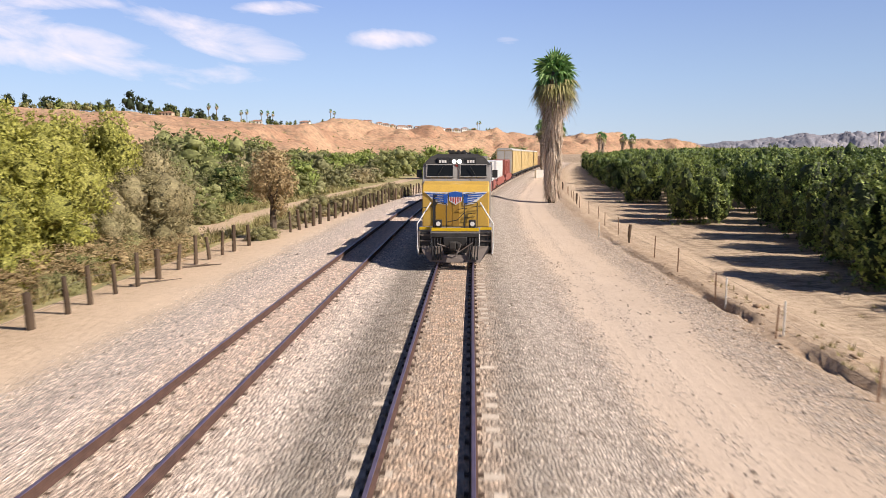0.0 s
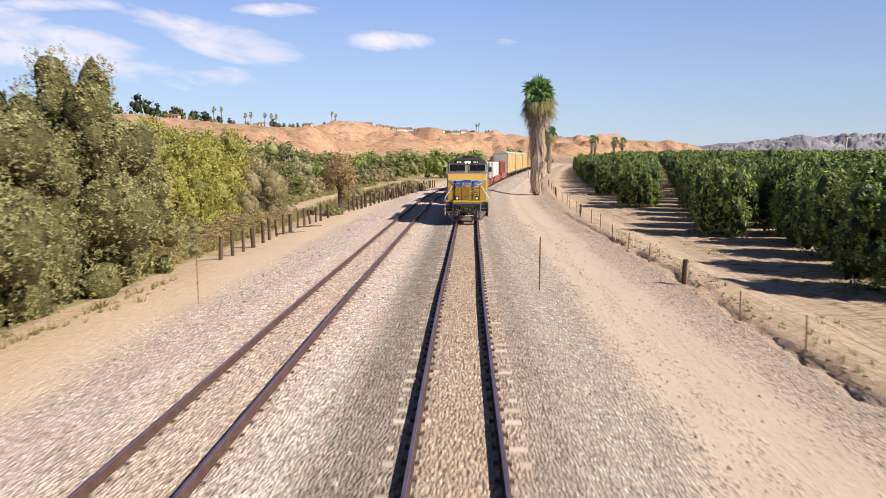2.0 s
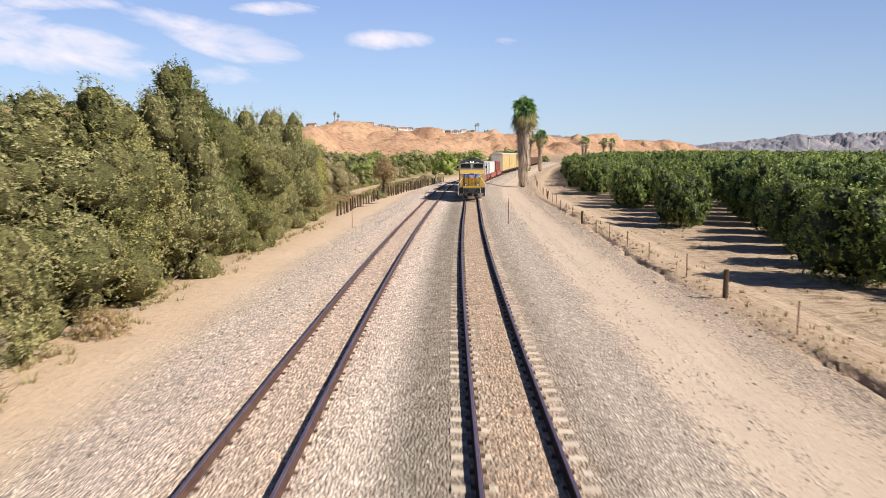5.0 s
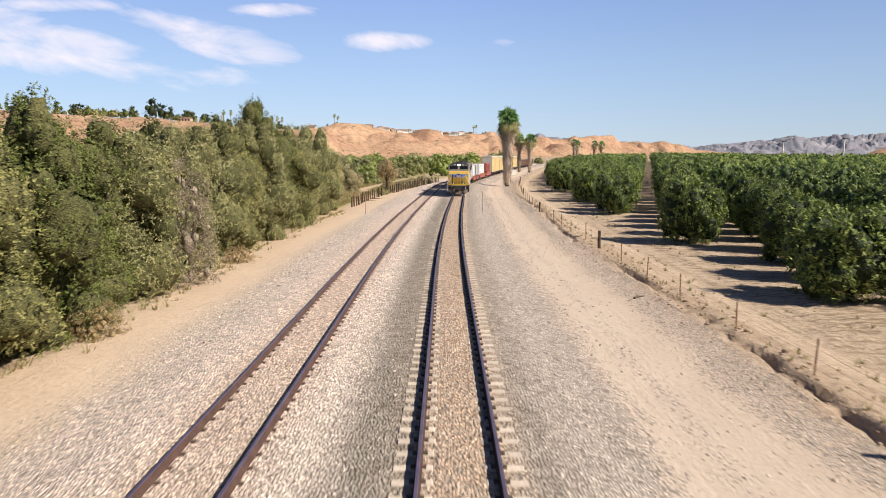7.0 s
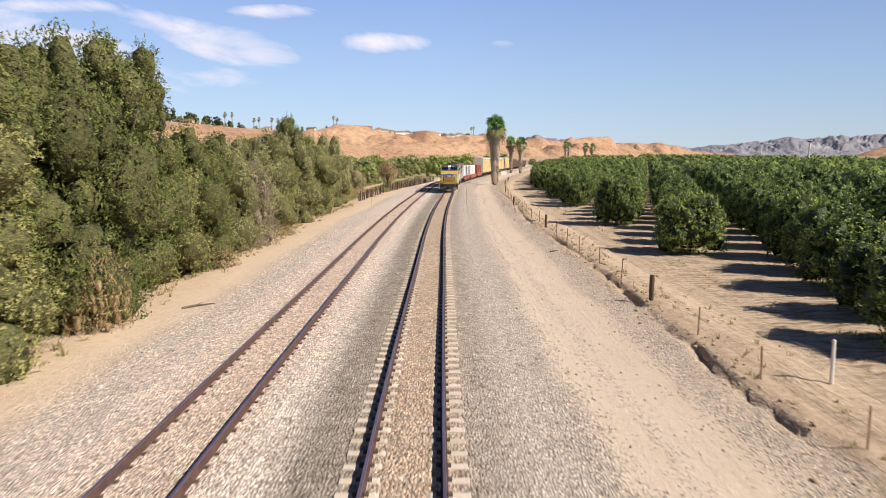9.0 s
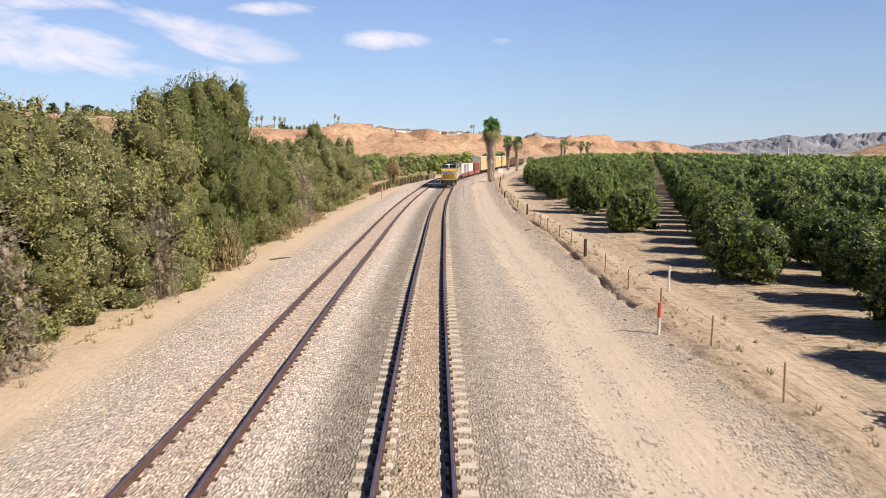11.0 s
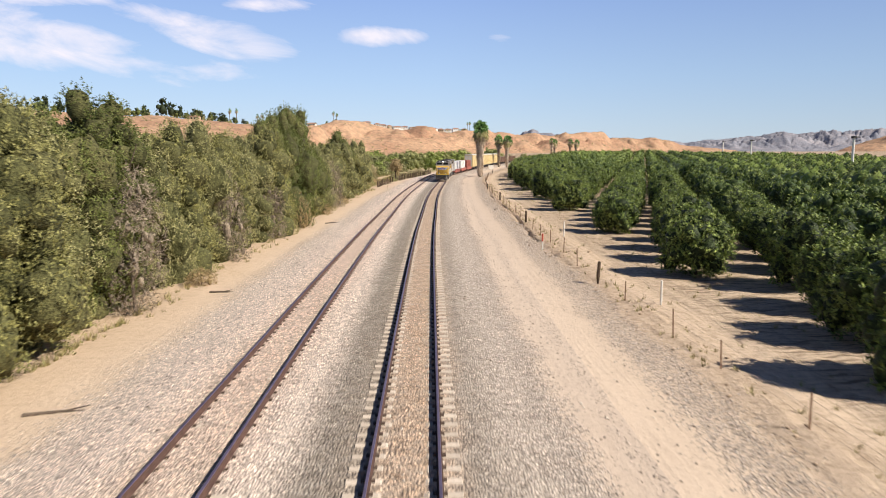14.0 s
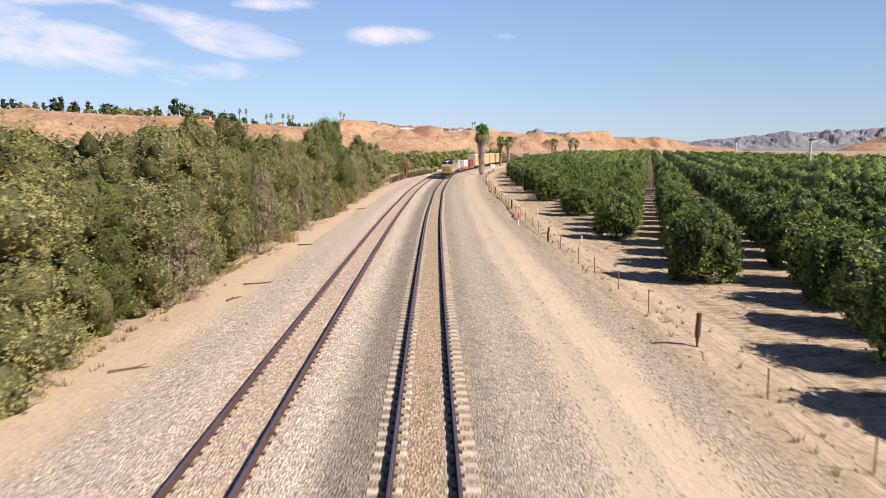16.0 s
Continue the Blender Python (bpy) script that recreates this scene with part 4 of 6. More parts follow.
def build_well_car(y, box_mats):
    th = wagon("well_car", y, 17.0, "low steel well wagon carrying freight containers", "freight wagon")
    bm = bmesh.new()
    box(bm, -1.5, 1.5, 0.4, 16.6, 0.75, 1.1, 0.03)
    for sgn in (-1, 1):
        box(bm, sgn * 1.42 - 0.07, sgn * 1.42 + 0.07, 2.2, 14.8, 0.5, 1.5, 0.02)
    part("frame", bm, M_CONTRED, th)
    build_truck(th, 1.1, 2, 0.46)
    build_truck(th, 14.2, 2, 0.46)
    z = 1.15
    for m, h, lab in box_mats:
        c = empty("freight_container", th.matrix_world @ pose(0, 2.4, z), lab, "container", "containers on the train")
        bm = bmesh.new()
        box(bm, -1.22, 1.22, 0, 12.2, 0, h, 0.02)
        part("shell", bm, m, c)
        bm = bmesh.new()
        for k in range(30):
            for sgn in (-1, 1):
                box(bm, sgn * 1.225 - 0.02, sgn * 1.225 + 0.02, 0.25 + k * 0.4, 0.43 + k * 0.4, 0.15, h - 0.15)
        part("corrugation", bm, m, c)
        bm = bmesh.new()
        for x in (-0.8, -0.35, 0.35, 0.8):
            tube(bm, [(x, -0.04, 0.1), (x, -0.04, h - 0.1)], 0.025)
        part("door_bar", bm, M_PILOT, c)
        z += h + 0.02


def build_autorack(y):
    th = wagon("autorack_wagon", y, 27.0, "tall yellow enclosed car-carrier wagon with ribbed panels", "freight wagon")
    bm = bmesh.new()
    box(bm, -1.55, 1.55, 0.5, 26.5, 0.75, 1.15, 0.03)
    part("frame", bm, M_DARK, th)
    bm = bmesh.new()
    box(bm, -1.5, 1.5, 0.6, 26.4, 1.15, 5.35)
    part("body", bm, M_RACK, th, "pale yellow perforated side panels")
    bm = bmesh.new()
    box(bm, -0.035, 0.035, 0, 0.13, 1.15, 5.35)
    rib = part("rib", bm, M_RACK, th)
    for k in range(15):
        for sgn in (-1, 1):
            ob = rib if k == 0 and sgn == -1 else new("rib", rib.data)
            ob.parent = th
            ob.location = (sgn * 1.53, 0.55 + k * 1.83, 0)
    bm = bmesh.new()
    prof = [(-1.56, 5.35), (-1.2, 5.66), (-0.5, 5.80), (0.5, 5.80), (1.2, 5.66), (1.56, 5.35)]
    poly(bm, [(x, 0.5, z) for x, z in prof], (0, 26.0, 0))
    bmesh.ops.recalc_face_normals(bm, faces=bm.faces)
    part("roof", bm, M_RACKTOP, th, "pale galvanised roof")
    bm = bmesh.new()
    box(bm, -1.3, -0.05, 0.52, 0.6, 1.3, 5.2, 0.02)
    box(bm, 0.05, 1.3, 0.52, 0.6, 1.3, 5.2, 0.02)
    part("end_door", bm, M_RACKTOP, th)
    build_truck(th, 2.2, 2, 0.46)
    build_truck(th, 23.0, 2, 0.46)


def build_hopper(y):
    th = wagon("hopper_wagon", y, 15.5, "brown ribbed hopper wagon", "freight wagon")
    bm = bmesh.new()
    box(bm, -1.5, 1.5, 0.4, 15.1, 1.0, 3.9, 0.05)
    part("body", bm, M_HOPPER, th)
    bm = bmesh.new()
    for k in range(11):
        for sgn in (-1, 1):
            box(bm, sgn * 1.55 - 0.06, sgn * 1.55 + 0.06, 0.5 + k * 1.43, 0.62 + k * 1.43, 1.0, 3.95)
    part("rib", bm, M_HOPPER, th)
    build_truck(th, 1.6, 2, 0.46)
    build_truck(th, 12.4, 2, 0.46)


lead = build_locomotive(28.6)
y2 = 28.6 + 22.4
copy_thing(lead, on_track(y2, 21.5))
y = y2 + 22.6
build_well_car(y, [(M_WHITE, 2.6, "white corrugated freight container")])
build_well_car(y + 17.6, [(M_WHITE, 2.6, "white corrugated freight container")])
build_well_car(y + 35.2, [(M_CONTRED, 2.6, "dull red corrugated freight container")])
y += 53.0
for k in range(4):
    build_autorack(y)
    y += 27.6
for k in range(7):
    build_hopper(y)
    y += 16.0


# ---- plants ----
def leaf_cloud(n, lobes, size, rng, shell=0.35, droop=0.25, aspect=0.5, flat_bottom=None):
    """Loose pointed leaves over a group of rounded lobes: arrays of corners, three to a leaf."""
    c = np.array([l[0] for l in lobes], float)
    r = np.array([l[1] for l in lobes], float)
    w = (r[:, 0] * r[:, 1] + r[:, 0] * r[:, 2] + r[:, 1] * r[:, 2])
    pick = rng.choice(len(lobes), n, p=w / w.sum())
    d = rng.normal(size=(n, 3))
    d /= np.linalg.norm(d, axis=1)[:, None]
    wob = 1 + 0.16 * np.sin(d[:, 0] * 7 + pick * 2.1) * np.sin(d[:, 1] * 6 + pick) + 0.10 * np.sin(d[:, 2] * 11 + pick * 0.7)
    k = (1 - shell * rng.random(n) ** 1.8) * wob * (1 + 0.12 * (rng.random(n) ** 6))
    p = c[pick] + d * r[pick] * k[:, None]
    if flat_bottom is not None:
        low = p[:, 2] < flat_bottom
        p[low, 2] = flat_bottom + rng.random(low.sum()) * 0.3
    nrm = d + rng.normal(size=(n, 3)) * 0.45
    nrm /= np.linalg.norm(nrm, axis=1)[:, None]
    out = rng.normal(size=(n, 3)) + d * 0.5
    out[:, 2] -= droop * 2
    out -= nrm * ((out * nrm).sum(1)[:, None]) * 0.8
    out /= np.linalg.norm(out, axis=1)[:, None]
    side = np.cross(out, nrm)
    side /= np.linalg.norm(side, axis=1)[:, None] + 1e-6
    s = size * (0.6 + 0.8 * rng.random(n))[:, None]
    v = np.stack([p - side * s * aspect * 0.5, p + side * s * aspect * 0.5, p + out * s], 1)
    return v.reshape(-1, 3)


def tri_mesh(name, verts, tris, material):
    """A mesh of triangles from arrays."""
    verts, tris = np.asarray(verts, dtype=np.float32), np.asarray(tris, dtype=np.int32)
    me = bpy.data.meshes.new(name)
    me.vertices.add(len(verts))
    me.vertices.foreach_set("co", verts.ravel())
    me.loops.add(tris.size)
    me.loops.foreach_set("vertex_index", tris.ravel())
    me.polygons.add(len(tris))
    me.polygons.foreach_set("loop_start", np.arange(0, tris.size, 3, dtype=np.int32))
    me.update(calc_edges=True)
    me.materials.append(material)
    return me


ICO = {}


def ico(sub):
    if sub not in ICO:
        bm = bmesh.new()
        bmesh.ops.create_icosphere(bm, subdivisions=sub, radius=1.0)
        bm.verts.index_update()
        ICO[sub] = (np.array([v.co[:] for v in bm.verts]), np.array([[v.index for v in f.verts] for f in bm.faces]))
        bm.free()
    return ICO[sub]


def core_mesh(lobes, scale, seed, sub=2):
    """Lumpy inner masses that fill the crown behind its leaves."""
    v, f = ico(sub)
    vs, fs = [], []
    for i, (c, r) in enumerate(lobes):
        jit = np.sin(v[:, 0] * 91.7 + i * 3.1) * np.sin(v[:, 1] * 77.3 + i * 1.7 + v[:, 2] * 53.9)
        k = scale * (1 + 0.12 * np.sin(v[:, 0] * 5 + i + seed) * np.sin(v[:, 1] * 5 + seed) + 0.08 * np.sin(v[:, 2] * 8 + i) + 0.16 * jit)
        p = np.array(c) + v * np.array(r) * k[:, None]
        p[:, 2] = np.maximum(p[:, 2], min(0.05, c[2]))
        vs.append(p)
        fs.append(f + i * len(v))
    return np.concatenate(vs), np.concatenate(fs)


def crown_data(name, n, lobes, size, seed, material, core=0.74, sub=2, **kw):
    rng = np.random.default_rng(seed)
    lv = leaf_cloud(n, lobes, size, rng, **kw)
    vs, fs = core_mesh(lobes, core, seed, sub)
    return tri_mesh(name, np.concatenate([vs, lv]), np.concatenate([fs, len(vs) + np.arange(3 * n).reshape(-1, 3)]), material)


def clump_crown(name, clumps, per, lobes, reach, size, seed, material, core=0.8, aspect=0.5, core_mat=None, rise=0.3, spray=5, core_sub=1):
    """A crown of leafy sprays that stand out all over a group of rounded masses, with uneven clumps and hollows; clumps * per leaves."""
    rng = np.random.default_rng(seed)
    c = np.array([l[0] for l in lobes], float)
    r = np.array([l[1] for l in lobes], float)
    w = (r[:, 0] * r[:, 1] + r[:, 0] * r[:, 2] + r[:, 1] * r[:, 2])
    want = max(8, clumps * per // spray)
    spots, dirs = [], []
    got = 0
    while got < want:
        m = 4000
        pick = rng.choice(len(lobes), m, p=w / w.sum())
        d = rng.normal(size=(m, 3))
        d /= np.linalg.norm(d, axis=1)[:, None]
        p = c[pick] + d * r[pick]
        f = 6.283 / (reach * 3.2)
        lump = np.sin(p[:, 0] * f + seed) * np.sin(p[:, 1] * f + seed * 1.7) + np.sin(p[:, 2] * f * 0.9 + 0.6 * p[:, 0] * f) * 0.7
        p = c[pick] + d * r[pick] * (0.88 + 0.13 * lump + 0.09 * rng.random(m))[:, None]
        deep = ((((p[:, None, :] - c[None]) / r[None]) ** 2).sum(2)).min(1) < 0.70
        keep = (~deep) & (p[:, 2] > 0.12) & (rng.random(m) < np.clip(0.72 + 0.26 * lump, 0.42, 1.0))
        spots.append(p[keep])
        dirs.append(d[keep])
        got += int(keep.sum())
    spots, dirs = np.concatenate(spots)[:want], np.concatenate(dirs)[:want]
    sd = rng.normal(size=(want, 3)) * 0.55 + dirs * 0.8
    sd[:, 2] += rise
    sd /= np.linalg.norm(sd, axis=1)[:, None]
    far = reach * (0.5 + 0.7 * rng.random(want) ** 2)
    pl = np.repeat(np.arange(want), spray)
    p = spots[pl] + sd[pl] * (far[pl] * rng.random(len(pl)))[:, None] + rng.normal(size=(len(pl), 3)) * size * 0.35
    p[:, 2] = np.maximum(p[:, 2], 0.06)
    out = sd[pl] + rng.normal(size=p.shape) * 0.6
    nrm = dirs[pl] * 0.9 + rng.normal(size=p.shape) * 0.5
    out -= nrm * ((out * nrm).sum(1) / ((nrm * nrm).sum(1) + 1e-6))[:, None] * 0.8
    out /= np.linalg.norm(out, axis=1)[:, None] + 1e-6
    side = np.cross(out, nrm)
    side /= np.linalg.norm(side, axis=1)[:, None] + 1e-6
    sz = size * (0.6 + 0.8 * rng.random(len(p)))[:, None]
    lv = np.stack([p - side * sz * aspect * 0.5, p + side * sz * aspect * 0.5, p + out * sz], 1).reshape(-1, 3)
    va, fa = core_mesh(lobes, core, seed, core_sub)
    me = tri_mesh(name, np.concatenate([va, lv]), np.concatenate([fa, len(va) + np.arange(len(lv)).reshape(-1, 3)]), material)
    # second slot for the core; the dark core colours paint hollow shade
    me.materials.append(core_mat or M_CORE_SHADE)
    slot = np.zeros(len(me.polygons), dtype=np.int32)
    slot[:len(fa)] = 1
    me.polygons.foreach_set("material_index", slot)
    return me


def trunk_data(name, height, r, seed, limbs=3, lean=0.15, material=None):
    rng = random.Random(seed)
    bm = bmesh.new()
    top = (rng.uniform(-lean, lean), rng.uniform(-lean, lean), height * 0.45)
    tube(bm, [(0, 0, -0.35), (0, 0, 0.1), top], [r * 1.3, r, r * 0.75], 8)
    for k in range(limbs):
        a = 2 * math.pi * (k + rng.random() * 0.5) / limbs
        rad = height * rng.uniform(0.14, 0.24)
        tube(bm, [top, (top[0] + math.cos(a) * rad * 0.5, top[1] + math.sin(a) * rad * 0.5, height * 0.62), (top[0] + math.cos(a) * rad, top[1] + math.sin(a) * rad, height * 0.86)], [r * 0.6, r * 0.4, r * 0.12], 6)
    me = bpy.data.meshes.new(name)
    bm.to_mesh(me)
    bm.free()
    me.materials.append(material or M_BARK)
    return me


def plant(name, crown, trunk, m, label, category, group):
    th = empty(name, m, label, category, group)
    for nm, me in (("trunk", trunk), ("crown", crown)):
        if me is not None:
            ob = new(nm, me)
            ob.parent = th
    return th


def shrub_lobes(seed, w, h, count=7, low=True):
    rng = random.Random(seed)
    lobes = [((0, 0, h * 0.40), (w * 0.33, w * 0.33, h * 0.40))]
    for k in range(count * 3):
        a = 2.399 * k + rng.uniform(-0.4, 0.4)
        q = (k + 0.5) / (count * 3)
        z = h * (0.10 + 0.74 * q + rng.uniform(-0.06, 0.06))
        rr = w * rng.uniform(0.11, 0.19)
        d = w * rng.uniform(0.26, 0.40) * (1.08 - 0.62 * q * q)
        lobes.append(((math.cos(a) * d, math.sin(a) * d, max(z, rr * 0.6)), (rr, rr, rr * rng.uniform(0.85, 1.35))))
    for k in range(4):
        rr = w * rng.uniform(0.09, 0.15)
        lobes.append(((rng.uniform(-0.17, 0.17) * w, rng.uniform(-0.17, 0.17) * w, h * rng.uniform(0.80, 0.93)), (rr, rr, h * rng.uniform(0.07, 0.14))))
    return lobes


# orchard: rows of citrus trees running away from the fence at a slant
ROW_DIR = Vector((math.sin(radians(16.6)), math.cos(radians(16.6))))
ROW_Y = [-109.0, -88.0, -65.0, -40.0, -19.0, 8.0, 29.6, 57.0, 81.0, 106.0, 131.0, 156.0, 181.0, 206.0, 231.0, 256.0, 281.0, 306.0]
ROW_Y = [-109.0 - 23.0 * k for k in range(1, 14)][::-1] + ROW_Y


def citrus_places():
    rng = random.Random(11)
    out = []
    for y0 in ROW_Y:
        x0 = track_x(y0) + 18.1 + (y0 > 20) * 0.7 - 1.3 * min(1.0, max(0.0, (-70 - y0) / 18))
        s = 0.0
        while s < 460:
            x, y = x0 + ROW_DIR.x * s + rng.uniform(-0.3, 0.3), y0 - 0.9 + ROW_DIR.y * s + rng.uniform(-0.3, 0.3)
            s += 5.6
            edge = min(0.70 * (y + 175), 0.72 * (y + 152) + 14)
            if y > 345 or y < -150 or x > max(edge, 75):
                continue
            if x < track_x(min(y, 300)) + 15.8:
                continue
            if y > 95 and x < track_x(y) + 15:
                continue
            out.append((x, y, rng.uniform(0.90, 1.08), rng.uniform(0, 360), x > edge))
    out.sort(key=lambda q: 1.6 * (q[0] - track_x(min(q[1], 300))) + max(0.0, q[1] - 10) * 0.22 + 1000 * q[4])
    return [q[:4] for q in out]


CITRUS, CITRUS_FAR = [], []
for v in range(6):
    rng = random.Random(40 + v)
    lob = [((0, 0, 1.75), (2.05, 2.05, 1.75))]
    for k in range(14):
        a = 2.399 * k + rng.uniform(-0.3, 0.3)
        zz = 0.7 + 2.3 * (k + 0.5) / 14
        rr = 1.75 * math.sqrt(max(0.3, 1 - ((zz - 1.6) / 2.9) ** 2))
        lob.append(((math.cos(a) * rr, math.sin(a) * rr, zz), (rng.uniform(0.6, 0.9), rng.uniform(0.6, 0.9), rng.uniform(0.6, 0.9))))
    for k in range(4):
        lob.append(((rng.uniform(-1.2, 1.2), rng.uniform(-1.2, 1.2), rng.uniform(2.9, 3.5)), (rng.uniform(0.6, 0.95), rng.uniform(0.6, 0.95), rng.uniform(0.45, 0.75))))
    tk = trunk_data("trunk", 3.6, 0.13, 70 + v)
    CITRUS.append((clump_crown("crown", 115, 46, lob, 0.34, 0.185, 60 + v, M_CITRUS, core=0.82, aspect=0.55, core_mat=M_CITRUS_SHADE, core_sub=2, rise=0.45), tk))
    CITRUS_FAR.append((clump_crown("crown", 46, 24, lob, 0.34, 0.25, 80 + v, M_CITRUS, core=0.84, aspect=0.6, core_mat=M_MIDCITRUS), tk))

places = citrus_places()
for i, (x, y, s, a) in enumerate(places[:300]):
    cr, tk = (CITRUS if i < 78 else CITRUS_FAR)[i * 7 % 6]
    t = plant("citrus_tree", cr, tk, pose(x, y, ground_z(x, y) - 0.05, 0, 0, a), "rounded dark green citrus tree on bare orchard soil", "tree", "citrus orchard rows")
    grown = min(1.0, max(0.0, (y + 70) / 100))
    t.scale = (s * (0.89 + 0.09 * grown), s * (0.89 + 0.09 * grown), s * (0.90 + 0.33 * grown + 0.2 * ((i * 37) % 10) / 10))


def far_orchard(rest):
    rng = np.random.default_rng(3)
    V, F = [], []
    base = 0
    for x, y, s, a in rest:
        lob = [((x, y, ground_z(x, y) + 2.35 * s), (2.05 * s, 2.05 * s, 2.4 * s))]
        n = 320 if y < 60 else 240 if y < 150 else 110
        lv = leaf_cloud(n, lob, 0.40 if y < 60 else 0.52 if y < 150 else 0.8, rng, shell=0.3, aspect=0.65)
        vs, fs = core_mesh(lob, 0.92, float(x), 1)
        V += [vs, lv]
        F += [fs + base, base + len(vs) + np.arange(3 * n).reshape(-1, 3)]
        base += len(vs) + 3 * n
    ob = new("orchard", tri_mesh("orchard", np.concatenate(V), np.concatenate(F), M_CITRUS))
    tagged(ob, "dense dark green citrus orchard stretching to the hills", "orchard", kind="stuff")


far_orchard(places[300:])

# thicket of tall grey-green shrubs along the left of the line
def thicket_lobes(seed, w, h, masses):
    """Uneven rounded masses of leaves round a middle, with hollows between them and a few leaders at the top."""
    rng = random.Random(seed)
    lobes = [((0, 0, h * 0.38), (w * 0.25, w * 0.25, h * 0.37))]
    for k in range(masses * 4):
        a = 2.399 * k + rng.uniform(-0.6, 0.6)
        q = (k + 0.5) / (masses * 4)
        z = h * (0.05 + 0.78 * q + rng.uniform(-0.07, 0.07))
        rr = w * rng.choice([0.10, 0.13, 0.16, 0.21]) * rng.uniform(0.9, 1.1)
        girth = math.sqrt(max(0.25, 1 - ((z / h - 0.38) / 0.66) ** 2))
        d = w * rng.uniform(0.22, 0.40) * girth
        lobes.append(((math.cos(a) * d, math.sin(a) * d, max(z, rr * 0.55)), (rr, rr, rr * rng.uniform(0.8, 1.2))))
    for k in range(6):
        rr = w * rng.uniform(0.07, 0.13)
        top = h * (0.95 if k == 0 else rng.uniform(0.80, 0.95))
        lobes.append(((rng.uniform(-0.22, 0.22) * w, rng.uniform(-0.22, 0.22) * w, top), (rr, rr, rr * rng.uniform(1.0, 1.5))))
    return lobes


SHRUBS, SHRUBS_BEHIND = [], []
for v, (w, h, m, cols, rise) in enumerate([(6.0, 7.4, M_OLIVE, 8, 0.3), (6.2, 8.2, M_SAGE, 8, 0.45), (5.6, 6.6, M_SAGE, 7, 0.2), (6.0, 7.8, M_OLIVE, 9, 0.4), (5.2, 9.6, M_GREENER, 7, 0.6), (5.8, 7.0, M_GREENER, 8, 0.5)]):
    lob = thicket_lobes(100 + v, w, h, cols)
    tk = trunk_data("trunk", h * 0.9, 0.16, 130 + v, 5, 0.4)
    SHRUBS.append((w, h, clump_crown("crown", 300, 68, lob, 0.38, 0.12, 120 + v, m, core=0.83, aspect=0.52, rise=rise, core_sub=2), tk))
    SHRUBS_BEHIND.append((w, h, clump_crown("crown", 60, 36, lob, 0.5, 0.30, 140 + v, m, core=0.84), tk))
# y along the line, which kind, height, distance further left, width
THICKET = [(11.5, 0, 8.2, 1.6, 0.8), (8.0, 1, 10.6, 0.9, 0.88), (4.5, 2, 8.8, 1.0, 0.85), (1, 1, 10.2, 0.4, 0.9), (-3, 1, 8.9, 0.3, 1), (-7, 0, 8.6, -0.2, 1), (-10.5, 5, 10.6, 1, 1), (-14.5, 4, 12.2, 0.6, 1.05), (-17.5, 1, 9.8, 0.2, 0.9),
           (-21, 0, 9.4, 0.8, 0.95), (-24.5, 3, 9.7, 0.4, 1), (-28.5, 1, 9.0, 0.4, 1), (-32.5, 2, 7.6, 0, 1), (-36, 0, 7.9, 1.2, 1), (-39.5, 2, 8.6, 0.9, 0.95), (-43.5, 4, 8.9, 0.4, 1), (-47.5, 5, 9.4, -0.3, 0.95),
           (-51, 3, 8.6, 0.6, 0.95), (-54.0, 4, 13.2, -1.2, 0.9), (-57.8, 4, 13.4, -1.3, 1.05), (-61.8, 5, 12.4, -1.2, 1.05), (-65.6, 4, 11.8, -0.8, 1.0), (-69, 3, 10.3, 0, 1), (-73, 1, 9.6, 0.4, 1), (-77, 2, 9.4, 0.4, 1),
           (-80.5, 0, 10.0, 1.0, 1), (-84.5, 1, 10.4, 1.1, 1), (-88.5, 3, 9.9, 1.2, 1), (-92, 2, 9.4, 0.8, 0.95), (-95.5, 4, 11.7, 1.2, 1.1), (-99.5, 5, 10.2, 0.9, 1), (-103, 1, 10.2, 0.7, 1), (-107, 3, 11.0, 0.4, 1.05),
           (-111, 0, 10.4, 0.3, 1), (-115, 1, 9.6, 0.5, 1), (-119, 2, 8.5, 0.3, 1), (-123, 5, 8.8, 0.2, 1), (-127, 0, 9.8, 0.3, 1), (-131, 3, 9.2, 0.2, 1)]
rs = random.Random(77)
KIND = {0: "olive-green bushy shrub tree beside the dirt strip", 1: "tall olive-green shrub tree in a dense thicket", 2: "greyish sage-green rounded shrub in a thicket",
        3: "olive-grey shrub tree with ragged outline", 4: "tall dark green willow-like tree in the thicket", 5: "fresh green bushy tree in the thicket"}


def foot_x(y):
    return -14.9 + (1.2 * (y + 10) / 20 if y > -10 else 0.0) + (0.7 * (-y - 110) / 40 if y < -110 else 0.0)


for y, k, h, back, wide in THICKET:
    w0, h0, cr, tk = SHRUBS[k]
    x = foot_x(y) - 2.0 * wide - back * 0.8 + rs.uniform(-0.7, 0.4)
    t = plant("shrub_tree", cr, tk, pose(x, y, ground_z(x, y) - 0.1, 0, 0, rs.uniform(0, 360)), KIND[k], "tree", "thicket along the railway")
    t.scale = (wide * rs.uniform(0.95, 1.08), wide * rs.uniform(0.95, 1.08), (0.92 * h - 0.3) / h0)
    if rs.random() < 0.75:
        w0, h0, cr, tk = SHRUBS_BEHIND[(k * 3 + 1) % 6]
        x2, y2_ = x - rs.uniform(4.0, 6.0), y + rs.uniform(-2, 2)
        t = plant("shrub_tree", cr, tk, pose(x2, y2_, ground_z(x2, y2_) - 0.1, 0, 0, rs.uniform(0, 360)), KIND[(k * 3 + 1) % 6], "tree", "thicket along the railway")
        sc = rs.uniform(0.9, 1.1)
        t.scale = (sc, sc, min(h, 9.6) / h0 * rs.uniform(0.85, 1.0))


